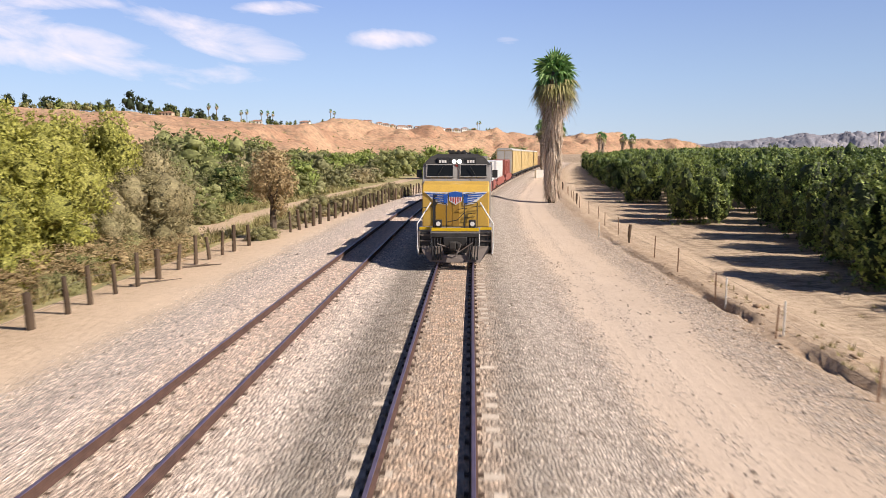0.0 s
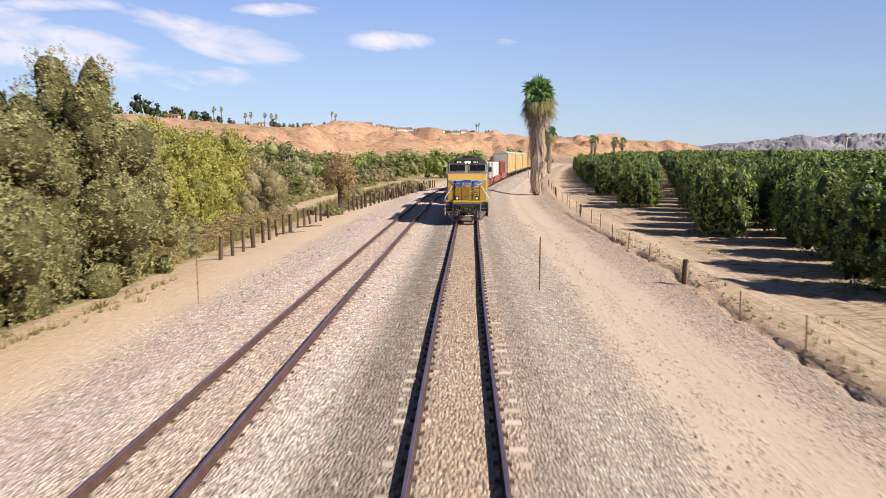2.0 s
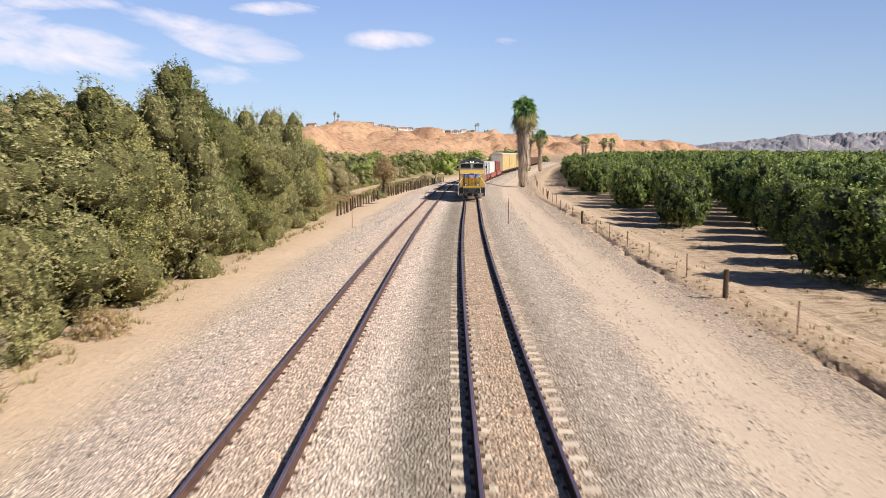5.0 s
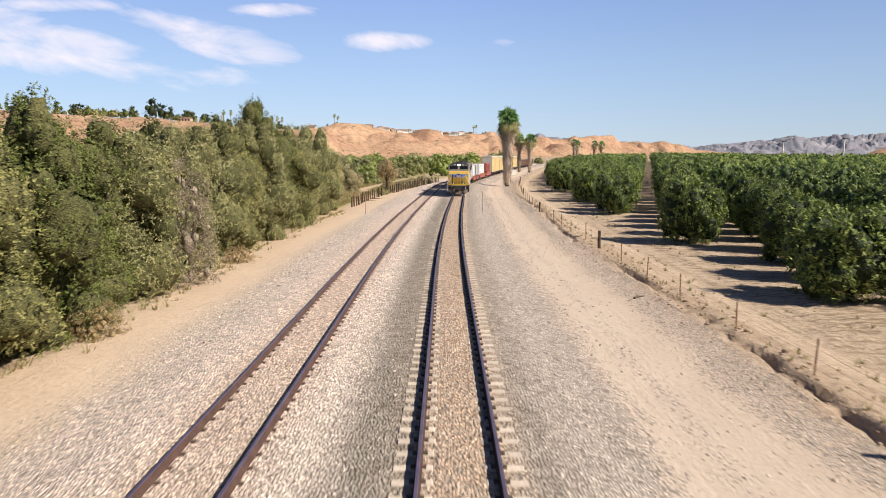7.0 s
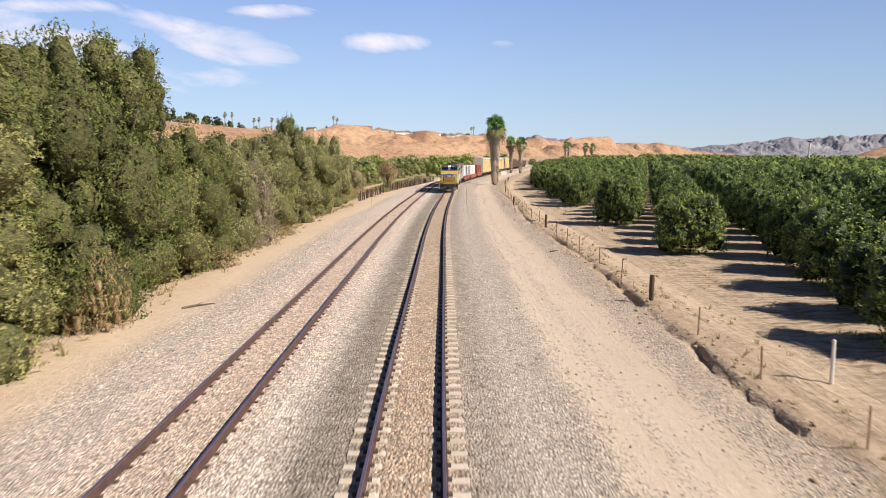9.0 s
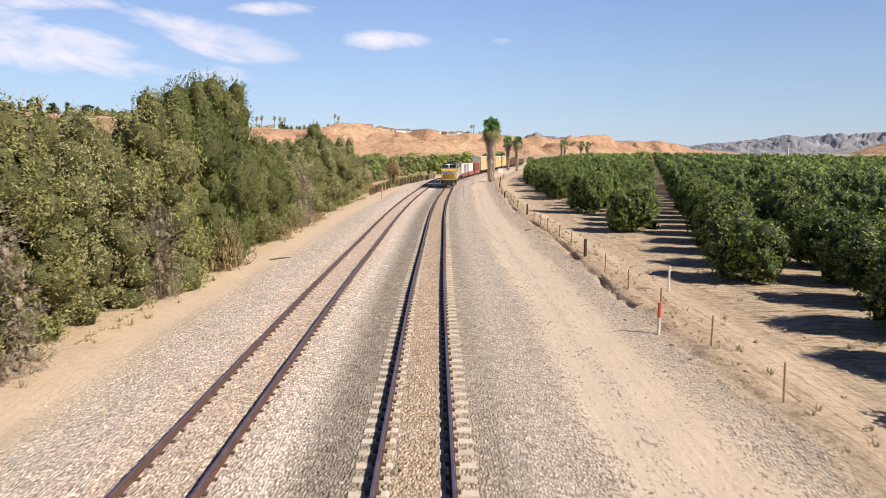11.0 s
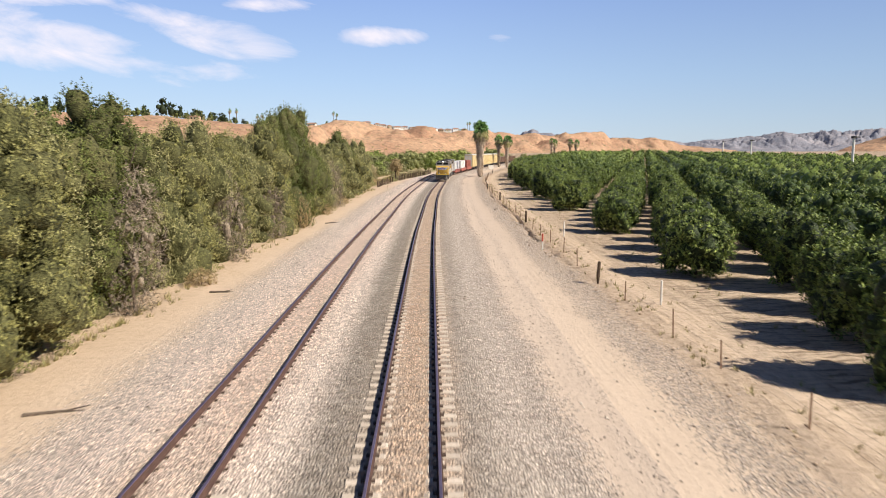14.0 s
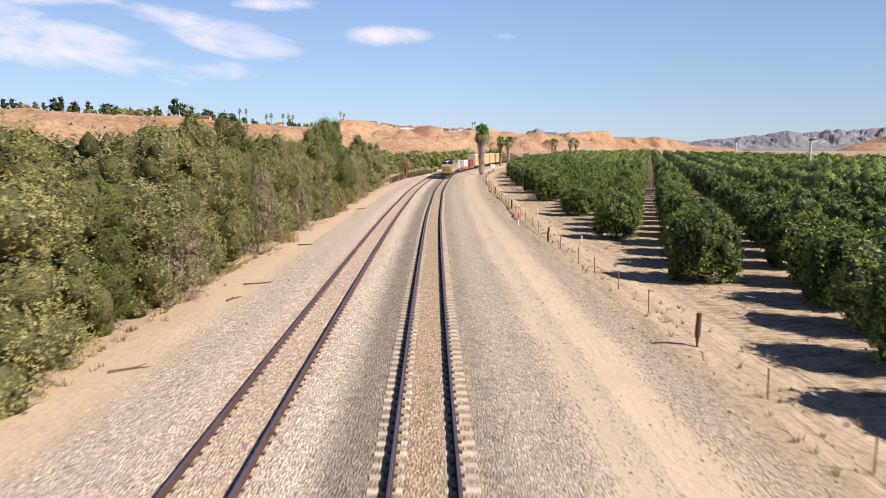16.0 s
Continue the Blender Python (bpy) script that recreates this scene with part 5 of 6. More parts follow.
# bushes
def bush_kind(seed, w, h, clumps, per, rc, size, m, aspect=0.5, core=0.8, cnt=7, core_mat=None, rise=0.3):
    return (w, h, clump_crown("crown", clumps, per, shrub_lobes(seed, w, h, cnt), rc, size, seed, m, core=core, aspect=aspect, core_mat=core_mat or m, rise=rise), trunk_data("trunk", h * 0.8, 0.1, seed, 4, 0.3))


M_VALLEY = m_leaf("valley_leaf", [(0.0, (0.15, 0.165, 0.06)), (0.5, (0.285, 0.30, 0.115)), (1.0, (0.43, 0.43, 0.19))], 0.7, 0.35, grain_scale=4.0)
M_LIME = m_leaf("bright_green_leaf", [(0.0, (0.15, 0.19, 0.045)), (0.5, (0.30, 0.36, 0.095)), (1.0, (0.44, 0.49, 0.165))], 0.7, 0.35, grain_scale=4.0)
M_PALESAGE = m_leaf("pale_sage_leaf", [(0.0, (0.18, 0.175, 0.085)), (0.5, (0.285, 0.28, 0.135)), (1.0, (0.39, 0.375, 0.20))], 0.8, 0.35, grain_scale=4.0)
M_FARTAN = m_leaf("far_dry_leaf", [(0.0, (0.26, 0.215, 0.12)), (0.5, (0.40, 0.34, 0.19)), (1.0, (0.50, 0.43, 0.26))], 0.8, 0.35, grain_scale=4.0)
B_YELLOW = bush_kind(201, 8.0, 7.0, 230, 62, 0.45, 0.20, M_YELLOW, 0.6, core=0.82, rise=0.2, core_mat=M_YELLOWSHADE)
B_GREEN = bush_kind(202, 6.0, 5.5, 100, 56, 0.46, 0.24, M_VALLEY, core=0.62, core_mat=M_MIDCITRUS)
B_DRY = bush_kind(203, 6.0, 4.0, 110, 60, 0.34, 0.16, M_TANLEAF, 0.4)
B_WEED = bush_kind(209, 4.0, 2.4, 60, 45, 0.32, 0.2, M_BROWNLEAF, 0.25, core=0.35)
B_DEAD = bush_kind(210, 3.6, 6.0, 90, 60, 0.42, 0.24, M_GREYTWIG, 0.16, core=0.3)
B_YLOW = bush_kind(211, 3.0, 2.0, 50, 40, 0.34, 0.17, M_YELLOW, 0.45, core=0.6)
B_SAGE = bush_kind(204, 4.0, 2.6, 70, 40, 0.35, 0.18, M_SAGE, 0.4)
B_FARGREEN = bush_kind(205, 7.0, 6.0, 32, 24, 0.40, 0.42, M_VALLEY, 0.6, cnt=4, core=0.7)
B_FARSAGE = bush_kind(206, 6.0, 4.0, 32, 24, 0.36, 0.38, M_PALESAGE, 0.6, cnt=4, core=0.7)
B_FARDRY = bush_kind(207, 5.0, 3.2, 24, 28, 0.34, 0.34, M_FARTAN, cnt=3)
B_FARLIME = bush_kind(208, 7.0, 6.0, 32, 24, 0.40, 0.42, M_LIME, 0.6, cnt=4, core=0.7)


def put_bush(kind, x, y, w, h, label, group, category="bush", name="bush"):
    w0, h0, cr, tk = kind
    t = plant(name, cr, tk, pose(x, y, ground_z(x, y) - 0.08, 0, 0, rs.uniform(0, 360)), label, category, group)
    t.scale = (w / w0, w / w0, h / h0)
    t.location.z -= 0.07 * h
    return t


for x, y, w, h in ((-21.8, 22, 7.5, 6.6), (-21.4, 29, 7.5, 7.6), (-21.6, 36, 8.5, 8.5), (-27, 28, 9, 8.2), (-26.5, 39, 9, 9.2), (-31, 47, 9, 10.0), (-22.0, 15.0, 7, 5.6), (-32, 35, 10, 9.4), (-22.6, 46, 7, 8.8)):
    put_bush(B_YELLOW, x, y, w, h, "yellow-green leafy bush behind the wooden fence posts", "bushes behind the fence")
for x, y, w, h in ((-18.4, 42.5, 7.0, 5.0), (-21.5, 48, 8.5, 6.6), (-25.5, 55, 9, 7.2), (-18.5, 37.5, 4, 2.8)):
    put_bush(B_DRY, x, y, w, h, "dry tan bush behind the wooden fence posts", "bushes behind the fence")
for x, y, w, h in ((-29, 57, 7, 6.5), (-33, 64, 8, 7), (-37, 54, 8, 7.5), (-27, 68, 6, 5.2), (-40, 72, 9, 7.5), (-32, 80, 8, 6.2), (-24, 78, 7, 5.0), (-46, 60, 10, 9), (-50, 80, 11, 9), (-16.9, 20.5, 2.4, 1.3), (-16.8, 31.5, 2.4, 1.2)):
    put_bush(B_GREEN, x, y, w, h, "green bush on the dry grass behind the fence", "bushes behind the fence")
for x, y, w, h in ((-18.8, 12.5, 4, 2.0), (-18.6, 24.5, 3.8, 1.6), (-17.0, 35.5, 3.0, 1.1), (-17.5, 37.5, 3.2, 1.3), (-21.8, 58, 3, 1.6), (-19.5, 57, 2.6, 1.3), (-15.6, 27.5, 2.0, 0.9), (-15.8, 17.5, 2.0, 1.0)):
    put_bush(B_SAGE, x, y, w, h, "low grey-green scrub bush by the fence", "bushes behind the fence")
for x, y, w, h in ((-12.0, 52, 3, 1.6), (-11.4, 56, 3, 1.8), (-10.6, 61, 3.2, 1.9), (-9.6, 66, 3.4, 2.2), (-8.8, 71, 3.5, 2.8), (-7.8, 76, 3.6, 3.2), (-6.4, 83, 4, 3.6), (-5.5, 90, 4, 3.2), (-12.5, 64, 3, 1.8), (-13, 72, 3.5, 2.4)):
    put_bush(B_DRY, x, y, w * rs.uniform(0.6, 1.0), h * rs.uniform(0.45, 0.75), "dry brownish brush growing through the fence", "brush along the fence")

for x, y, w, h in ((-17.6, 20.5, 4.6, 2.4), (-16.9, 24.0, 4.2, 2.1), (-17.4, 27.0, 4.6, 2.4), (-16.6, 30.2, 4.2, 2.2), (-16.2, 33.6, 4.4, 2.5), (-15.6, 37.0, 4.2, 2.3), (-17.8, 35.5, 5, 3.2), (-18.4, 31, 5, 3.2), (-16.2, 40.5, 4.2, 2.2)):
    put_bush(B_WEED, x, y, w, h * 0.48, "reddish-brown dry weeds behind the fence posts", "weeds behind the fence")
rw = random.Random(55)
for k in range(26):
    y = 13 + 30 * rw.random()
    x = foot_x(0) + 0.2 - 1.2 - 5.0 * rw.random() ** 1.3
    put_bush(rw.choice([B_WEED, B_YLOW, B_YLOW, B_WEED]), x - 0.4, y, rw.uniform(1.6, 3.0), rw.uniform(0.4, 1.0), "low dry weeds and brush behind the fence posts", "weeds behind the fence", name="brush")
for kind, x, y, w, h, lab in ((B_FARSAGE, -32, 78, 10, 7.2, "pale sage scrub in the valley"), (B_FARGREEN, -35, 96, 12, 9.0, "olive-green tree in the valley belt"), (B_FARGREEN, -43, 112, 13, 10.5, "olive-green tree in the valley belt"),
                              (B_FARSAGE, -29, 112, 10, 7.5, "pale sage scrub in the valley"), (B_FARDRY, -27, 92, 8, 5.5, "dry tan scrub in the valley"), (B_FARGREEN, -36, 130, 13, 9.8, "olive-green tree in the valley belt"),
                              (B_FARSAGE, -25, 134, 11, 6.6, "pale sage scrub in the valley"), (B_FARLIME, -47, 146, 13, 10.5, "bright green tree in the valley belt"), (B_FARSAGE, -50, 92, 12, 9.5, "pale sage scrub in the valley")):
    put_bush(kind, x, y, w, h, lab, "valley trees", "tree" if h > 8.5 else "bush", "valley_tree" if h > 8.5 else "valley_bush")

for x, y, w, h in ((-15.0, -36.8, 3.2, 6.6), (-15.2, -99.0, 3.0, 7.2), (-15.4, -83.5, 2.8, 6.4), (-15.0, -116.0, 3.0, 5.0), (-15.2, -71.0, 2.6, 5.2)):
    put_bush(B_DEAD, x, y, w, h, "bare grey-brown dead shrub among the green thicket", "dead shrubs in the thicket", name="dead_shrub")
for x, y, w, h in ((-14.4, -63.2, 2.4, 3.4), (-14.5, -47.5, 2.0, 1.3), (-14.6, -29.5, 1.8, 1.1), (-14.3, -92.5, 1.8, 1.0)):
    put_bush(B_WEED, x, y, w, h, "withered reddish-brown brush at the foot of the thicket", "dry brush by the thicket")

# brown half-dead tree by the fence
t = plant("dead_leaf_tree", crown_data("crown", 5200, [((0, 0, 4.3), (1.35, 1.35, 1.4)), ((-0.7, 0.2, 3.4), (0.9, 0.9, 0.9)), ((0.8, 0, 3.6), (0.9, 0.9, 1.0)), ((0.2, 0.3, 5.2), (0.9, 0.9, 0.7)), ((0.5, -0.2, 2.2), (0.45, 0.45, 0.8))], 0.2, 210, M_BROWNLEAF, core=0.5, shell=0.7, aspect=0.5),
          trunk_data("trunk", 5.0, 0.24, 211, 5, 0.5), pose(-11.1, 45.2, -0.8, 0, 0, 20), "brown half-dead tree with withered leaves", "tree", "")
put_bush(B_SAGE, -11.6, 44.6, 2.2, 0.9, "low grey-green scrub bush by the fence", "bushes behind the fence")

# green belt in the valley
LAB = {id(B_FARGREEN): "dark green tree in the valley belt", id(B_FARSAGE): "grey-green valley scrub bush", id(B_FARDRY): "dry brown valley bush", id(B_FARLIME): "bright green tree in the valley belt"}
rb = random.Random(91)
for k in range(170):
    y = 88 + 300 * rb.random() ** 1.2
    lo, hi = -0.62 * (y + 20), track_x(min(y, 300)) - 14 - 0.06 * (y - 90)
    x = lo + (hi - lo) * rb.random() ** 0.75
    if abs(x - track_x(min(y, 400)) + 18.6 + (y - 40) * 0.045) < 4.5:
        continue
    kind = rb.choice([B_FARGREEN, B_FARGREEN, B_FARSAGE, B_FARLIME, B_FARDRY, B_FARSAGE] if y < 190 else [B_FARGREEN, B_FARLIME, B_FARGREEN, B_FARSAGE])
    sc = rb.uniform(0.7, 1.2) * (0.75 if y < 140 else 1.15)
    put_bush(kind, x, y, kind[0] * sc * 1.2, kind[1] * sc, LAB[id(kind)], "valley trees", "tree" if kind in (B_FARGREEN, B_FARLIME) else "bush", "valley_tree" if kind in (B_FARGREEN, B_FARLIME) else "valley_bush")


for k in range(90):
    y = 58 + 95 * rb.random()
    x = track_x(y) - 22 - 0.05 * (y - 40) - 34 * rb.random() ** 1.3
    kind = rb.choice([B_FARSAGE, B_FARSAGE, B_FARDRY, B_FARGREEN])
    h = rb.uniform(1.4, 3.6)
    put_bush(kind, x, y, h * rb.uniform(1.3, 2.0), h, LAB[id(kind)] if kind is not B_FARGREEN else "green valley scrub bush", "valley scrub", "bush", "valley_bush")


# trees at the foot of the hills
hill_tree = BVHTree.FromPolygons([v.co[:] for v in bpy.data.objects["hill"].data.vertices], [p.vertices[:] for p in bpy.data.objects["hill"].data.polygons])
for k in range(125):
    q = rb.random()
    y = 360 + 420 * rb.random()
    x = -0.62 * y + (0.62 + 0.12) * y * q
    p = hill_tree.ray_cast((x, y, 400), (0, 0, -1))[0]
    z = max(p.z if p else -2.0, ground_z(x, y))
    kind = rb.choice([B_FARGREEN, B_FARLIME, B_FARGREEN, B_FARSAGE])
    sc = rb.uniform(1.1, 1.9)
    if z > 13:
        continue
    t = plant("valley_tree", kind[2], kind[3], pose(x, y, z - 0.8, 0, 0, rb.uniform(0, 360)), "green tree at the foot of the bare hills", "tree", "trees below the hills")
    t.scale = (sc * 1.5, sc * 1.5, sc)


# dry grass tufts and weeds
def grass(name, spots, hgt, m, label, seed):
    rng = np.random.default_rng(seed)
    V, F = [], []
    for x, y, s in spots:
        z = ground_z(x, y)
        for k in range(9):
            a = rng.random() * 6.283
            r = rng.random() * 0.22 * s
            h = hgt * s * (0.5 + rng.random())
            bx, by = x + math.cos(a) * r, y + math.sin(a) * r
            lx, ly = math.cos(a) * h * 0.5, math.sin(a) * h * 0.5
            wx, wy = -math.sin(a) * 0.035 * s, math.cos(a) * 0.035 * s
            i = len(V)
            V += [(bx - wx, by - wy, z - 0.02), (bx + wx, by + wy, z - 0.02), (bx + lx, by + ly, z + h)]
            F.append((i, i + 1, i + 2))
    tagged(raw(name, V, F, m), label, "grass", kind="stuff")


rg = random.Random(17)
spots = []
for k in range(8000):
    y = 8 + 112 * rg.random() ** 1.25
    x = track_x(y) - 15.6 - 30 * rg.random() ** 1.5
    if abs(x - track_x(y) + 18.6 + (y - 40) * 0.045) < 1.9 and y > 24:
        continue
    spots.append((x, y, rg.uniform(0.7, 1.8)))
grass("grass", spots, 0.36, M_GRASS, "dry yellow-green grass and weeds behind the fence", 5)
spots = []
for k in range(700):
    y = rg.uniform(-150, 30)
    x = track_x(y) + rg.choice([rg.uniform(10.2, 11.4), rg.uniform(10.0, 13.0), rg.uniform(14, 17)])
    spots.append((x, y, rg.uniform(0.25, 0.7)))
for k in range(420):
    y = rg.uniform(-150, 10)
    spots.append((foot_x(y) + rg.uniform(-0.6, 1.1) ** 3, y, rg.uniform(0.4, 1.0)))
grass("dry_weeds", spots, 0.3, M_GRASS, "sparse dry weeds on the sandy ground", 6)
spots = [(track_x(q) + 17.4 + rg.uniform(-1.2, 1.6), q + rg.uniform(-2, 2), rg.uniform(0.5, 1.1)) for q in ROW_Y if -140 < q < 100 for k in range(45)]
grass("green_weeds", spots, 0.2, M_SAGE, "yellow-green weeds at the ends of the orchard rows", 7)


# tall dark trees where the orchard meets the hills
for k in range(34):
    y = rb.uniform(370, 620)
    x = y * rb.uniform(0.03, 0.36) + 20
    z = max((hill_tree.ray_cast((x, y, 400), (0, 0, -1))[0] or Vector((0, 0, -2))).z, ground_z(x, y))
    kind = rb.choice([B_FARGREEN, B_FARSAGE, B_FARGREEN])
    t = plant("valley_tree", kind[2], kind[3], pose(x, y, z - 0.8, 0, 0, rb.uniform(0, 360)), "olive-green tree where the orchard meets the hills", "tree", "trees below the hills")
    sc = rb.uniform(0.8, 1.3)
    t.scale = (sc * 1.2, sc * 1.2, sc * rb.uniform(0.7, 1.0))


# ---- palms ----
def blade_fan(V, F, base, out, up, length, n, spread, width, droop, rng):
    """A fan frond: pointed blades spreading from the end of a stalk."""
    out, up = Vector(out).normalized(), Vector(up).normalized()
    side = out.cross(up).normalized()
    tip0 = Vector(base) + out * length * 0.30
    i = len(V)
    V += [tuple(Vector(base) - side * 0.03), tuple(Vector(base) + side * 0.03), tuple(tip0)]
    F.append((i, i + 1, i + 2))
    for k in range(n):
        a = (k / (n - 1) - 0.5) * spread
        d = (out * math.cos(a) + side * math.sin(a))
        L = length * (0.74 - 0.14 * abs(a)) * rng.uniform(0.9, 1.1)
        mid = tip0 + d * L * 0.6
        tip = tip0 + d * L + Vector((0, 0, -droop * L * rng.uniform(0.5, 1.2)))
        w = d.cross(up).normalized() * width
        i = len(V)
        V += [tuple(tip0), tuple(mid - w), tuple(tip), tuple(mid + w)]
        F.append((i, i + 1, i + 2, i + 3))


def build_palm(name, x, y, top, label, seed, skirt_w=1.05, crown_r=2.9, dense=1.0, z0=None):
    rng = random.Random(seed)
    z = ground_z(x, y) - 0.05 if z0 is None else z0
    H = top - z
    th = empty(name, pose(x, y, z), label, "palm tree", "fan palms")
    bm = bmesh.new()
    tube(bm, [(0, 0, -0.3), (0, 0, 0.4), (0.05, 0, H * 0.4), (0.1, 0.05, H - 2.6)], [0.62, 0.5, 0.4, 0.33], 12)
    part("trunk", bm, M_BARK, th)
    V, F = [], []
    for k in range(int(3300 * dense)):
        q = rng.random() ** 0.85
        zt = 0.5 + (H - 4.0) * q
        a = rng.uniform(0, 6.283)
        bulge = skirt_w * (0.80 + 0.42 * q ** 1.3 + 0.12 * math.sin(a * 3 + zt * 0.6) + 0.08 * math.sin(zt * 1.9 + a))
        r = 0.42 + (bulge - 0.42) * rng.random() ** 0.45
        L = rng.uniform(0.7, 1.7)
        w = rng.uniform(0.03, 0.09)
        ca, sa = math.cos(a), math.sin(a)
        o = rng.uniform(-0.1, 0.25)
        i = len(V)
        V += [(ca * (r - 0.2) - sa * w, sa * (r - 0.2) + ca * w, zt + L * 0.4), (ca * (r - 0.2) + sa * w, sa * (r - 0.2) - ca * w, zt + L * 0.4), (ca * (r + o) - sa * rng.uniform(-0.2, 0.2), sa * (r + o) + ca * rng.uniform(-0.2, 0.2), max(0.02, zt - L * 0.6))]
        F.append((i, i + 1, i + 2))
    raw("skirt", V, F, M_DEADFROND, th, "shaggy grey-brown skirt of dead fronds")
    V, F = [], []
    for k in range(int(95 * dense)):
        a = rng.uniform(0, 6.283)
        e = rng.uniform(-1.25, -0.3)
        d = Vector((math.cos(a) * math.cos(e), math.sin(a) * math.cos(e), math.sin(e)))
        up = Vector((-math.cos(a) * math.sin(e), -math.sin(a) * math.sin(e), math.cos(e)))
        blade_fan(V, F, tuple(d * 0.35 + Vector((0.1, 0.05, H - 4.6 + rng.uniform(-1.2, 1.6)))), d, up, crown_r * rng.uniform(0.6, 0.8), 9, 1.7, 0.05, 0.55, rng)
    raw("dry_fronds", V, F, M_DEADFROND, th, "hanging straw-coloured fronds")
    V, F = [], []
    for k in range(int(44 * dense)):
        a = k * 2.399 + rng.uniform(-0.3, 0.3)
        e = rng.uniform(-0.95, -0.05)
        d = Vector((math.cos(a) * math.cos(e), math.sin(a) * math.cos(e), math.sin(e)))
        up = Vector((-math.cos(a) * math.sin(e), -math.sin(a) * math.sin(e), math.cos(e)))
        blade_fan(V, F, tuple(d * 0.3 + Vector((0.1, 0.05, H - 3.9 + rng.uniform(-0.7, 0.7)))), d, up, crown_r * rng.uniform(0.72, 0.95), 9, 2.0, 0.11, 0.5, rng)
    raw("old_fronds", V, F, M_OLDFROND, th, "drooping olive and straw-coloured fronds")
    V, F = [], []
    total = int(30 * dense)
    for k in range(total):
        q = (k + 0.5) / total
        a = k * 2.399 + rng.uniform(-0.25, 0.25)
        e = math.asin(max(-0.9, min(0.985, 0.0 + 1.0 * q + rng.uniform(-0.1, 0.1))))
        d = Vector((math.cos(a) * math.cos(e), math.sin(a) * math.cos(e), math.sin(e)))
        up = Vector((-math.cos(a) * math.sin(e), -math.sin(a) * math.sin(e), math.cos(e)))
        up = (up * math.cos(1.1 * (k % 3 - 1)) + d.cross(up) * math.sin(1.1 * (k % 3 - 1))).normalized()
        base = Vector((0.1, 0.05, H - 3.7 + 0.9 * q)) + d * 0.12
        blade_fan(V, F, tuple(base), d, up, crown_r * rng.uniform(0.66, 0.98), 11, 2.5, 0.17, 0.12 + 0.5 * (1 - q), rng)
    raw("fronds", V, F, M_FROND, th, "green fan-shaped fronds")
    return th


build_palm("fan_palm", 12.35, 79.3, 16.3, "tall fan palm with a shaggy skirt of dead fronds", 301, 1.24, 3.3, 1.25)
build_palm("fan_palm", 29.9, 211.0, 15.6, "slimmer fan palm beside the orchard edge", 302, 0.9, 3.0, 0.7)
build_palm("fan_palm", 33.4, 206.0, 15.3, "slimmer fan palm beside the orchard edge", 303, 0.9, 3.0, 0.7)


for k, (x, y, top) in enumerate(((81, 364, 17.2), (84.5, 372, 16.4), (97, 380, 16.8), (101, 377, 16.0))):
    build_palm("fan_palm", x, y, top, "distant fan palm in front of the hills", 320 + k, 0.9, 3.0, 0.3)


# ---- fences and posts ----
def build_right_fence():
    th = empty("wire_fence", pose(0, 0, 0), "sagging wire fence on rusty and wooden posts", "fence")
    wood = [(11.49, 42.6, 1.15), (9.36, 8.65, 1.1), (8.94, -23.7, 1.25), (8.48, -58.2, 1.2), (8.22, -92.2, 1.3), (9.19, -125.1, 1.4), (9.9, -158.0, 1.3), (14.6, 76.0, 1.2), (18.5, 108.0, 1.2)]
    for x, y, h in wood:
        bm = bmesh.new()
        z = ground_z(x, y)
        r = rs.uniform(0.1, 0.12)
        tube(bm, [(x, y, z - 0.35), (x + rs.uniform(-0.02, 0.02), y, z + 0.5), (x + rs.uniform(-0.05, 0.05), y + rs.uniform(-0.03, 0.03), z + h)], [r, r * 0.97, r * 0.9], 10)
        part("wooden_post", bm, M_POST, th, "dark weathered wooden post")
    order = sorted(wood, key=lambda q: q[1])
    line = []
    for a, b in zip(order, order[1:]):
        for k in range(6):
            s = k / 6
            x, y = a[0] + (b[0] - a[0]) * s, a[1] + (b[1] - a[1]) * s
            if k:
                x += rs.uniform(-0.12, 0.12)
                y += rs.uniform(-0.7, 0.7)
                z = ground_z(x, y)
                h = rs.uniform(0.95, 1.2)
                tx, ty = rs.uniform(-0.06, 0.06), rs.uniform(-0.06, 0.06)
                bm = bmesh.new()
                for w0, w1, d0, d1 in ((-0.028, 0.028, -0.004, 0.004), (-0.004, 0.004, -0.004, 0.03)):
                    vs = box(bm, w0, w1, d0, d1, -0.4, h)
                    for v in vs:
                        q = max(0.0, v.co.z) / h
                        v.co.x += tx * q
                        v.co.y += ty * q
                bmesh.ops.translate(bm, verts=bm.verts, vec=(x, y, z))
                part("steel_post", bm, M_TPOST, th, "thin rusty steel fence post")
            line.append((x, y))
    for zz in (0.35, 0.65, 0.95):
        bm = bmesh.new()
        pts = []
        for (x0, y0), (x1, y1) in zip(line, line[1:]):
            sag = rs.uniform(0.0, 0.10)
            for k in range(3):
                s = k / 3
                x, y = x0 + (x1 - x0) * s, y0 + (y1 - y0) * s
                pts.append((x - 0.03, y, ground_u(11.9, y) + zz + 0.05 - sag * 4 * s * (1 - s)))
        tube(bm, pts, 0.003, 4)
        part("wire", bm, M_WIRE, th)


build_right_fence()


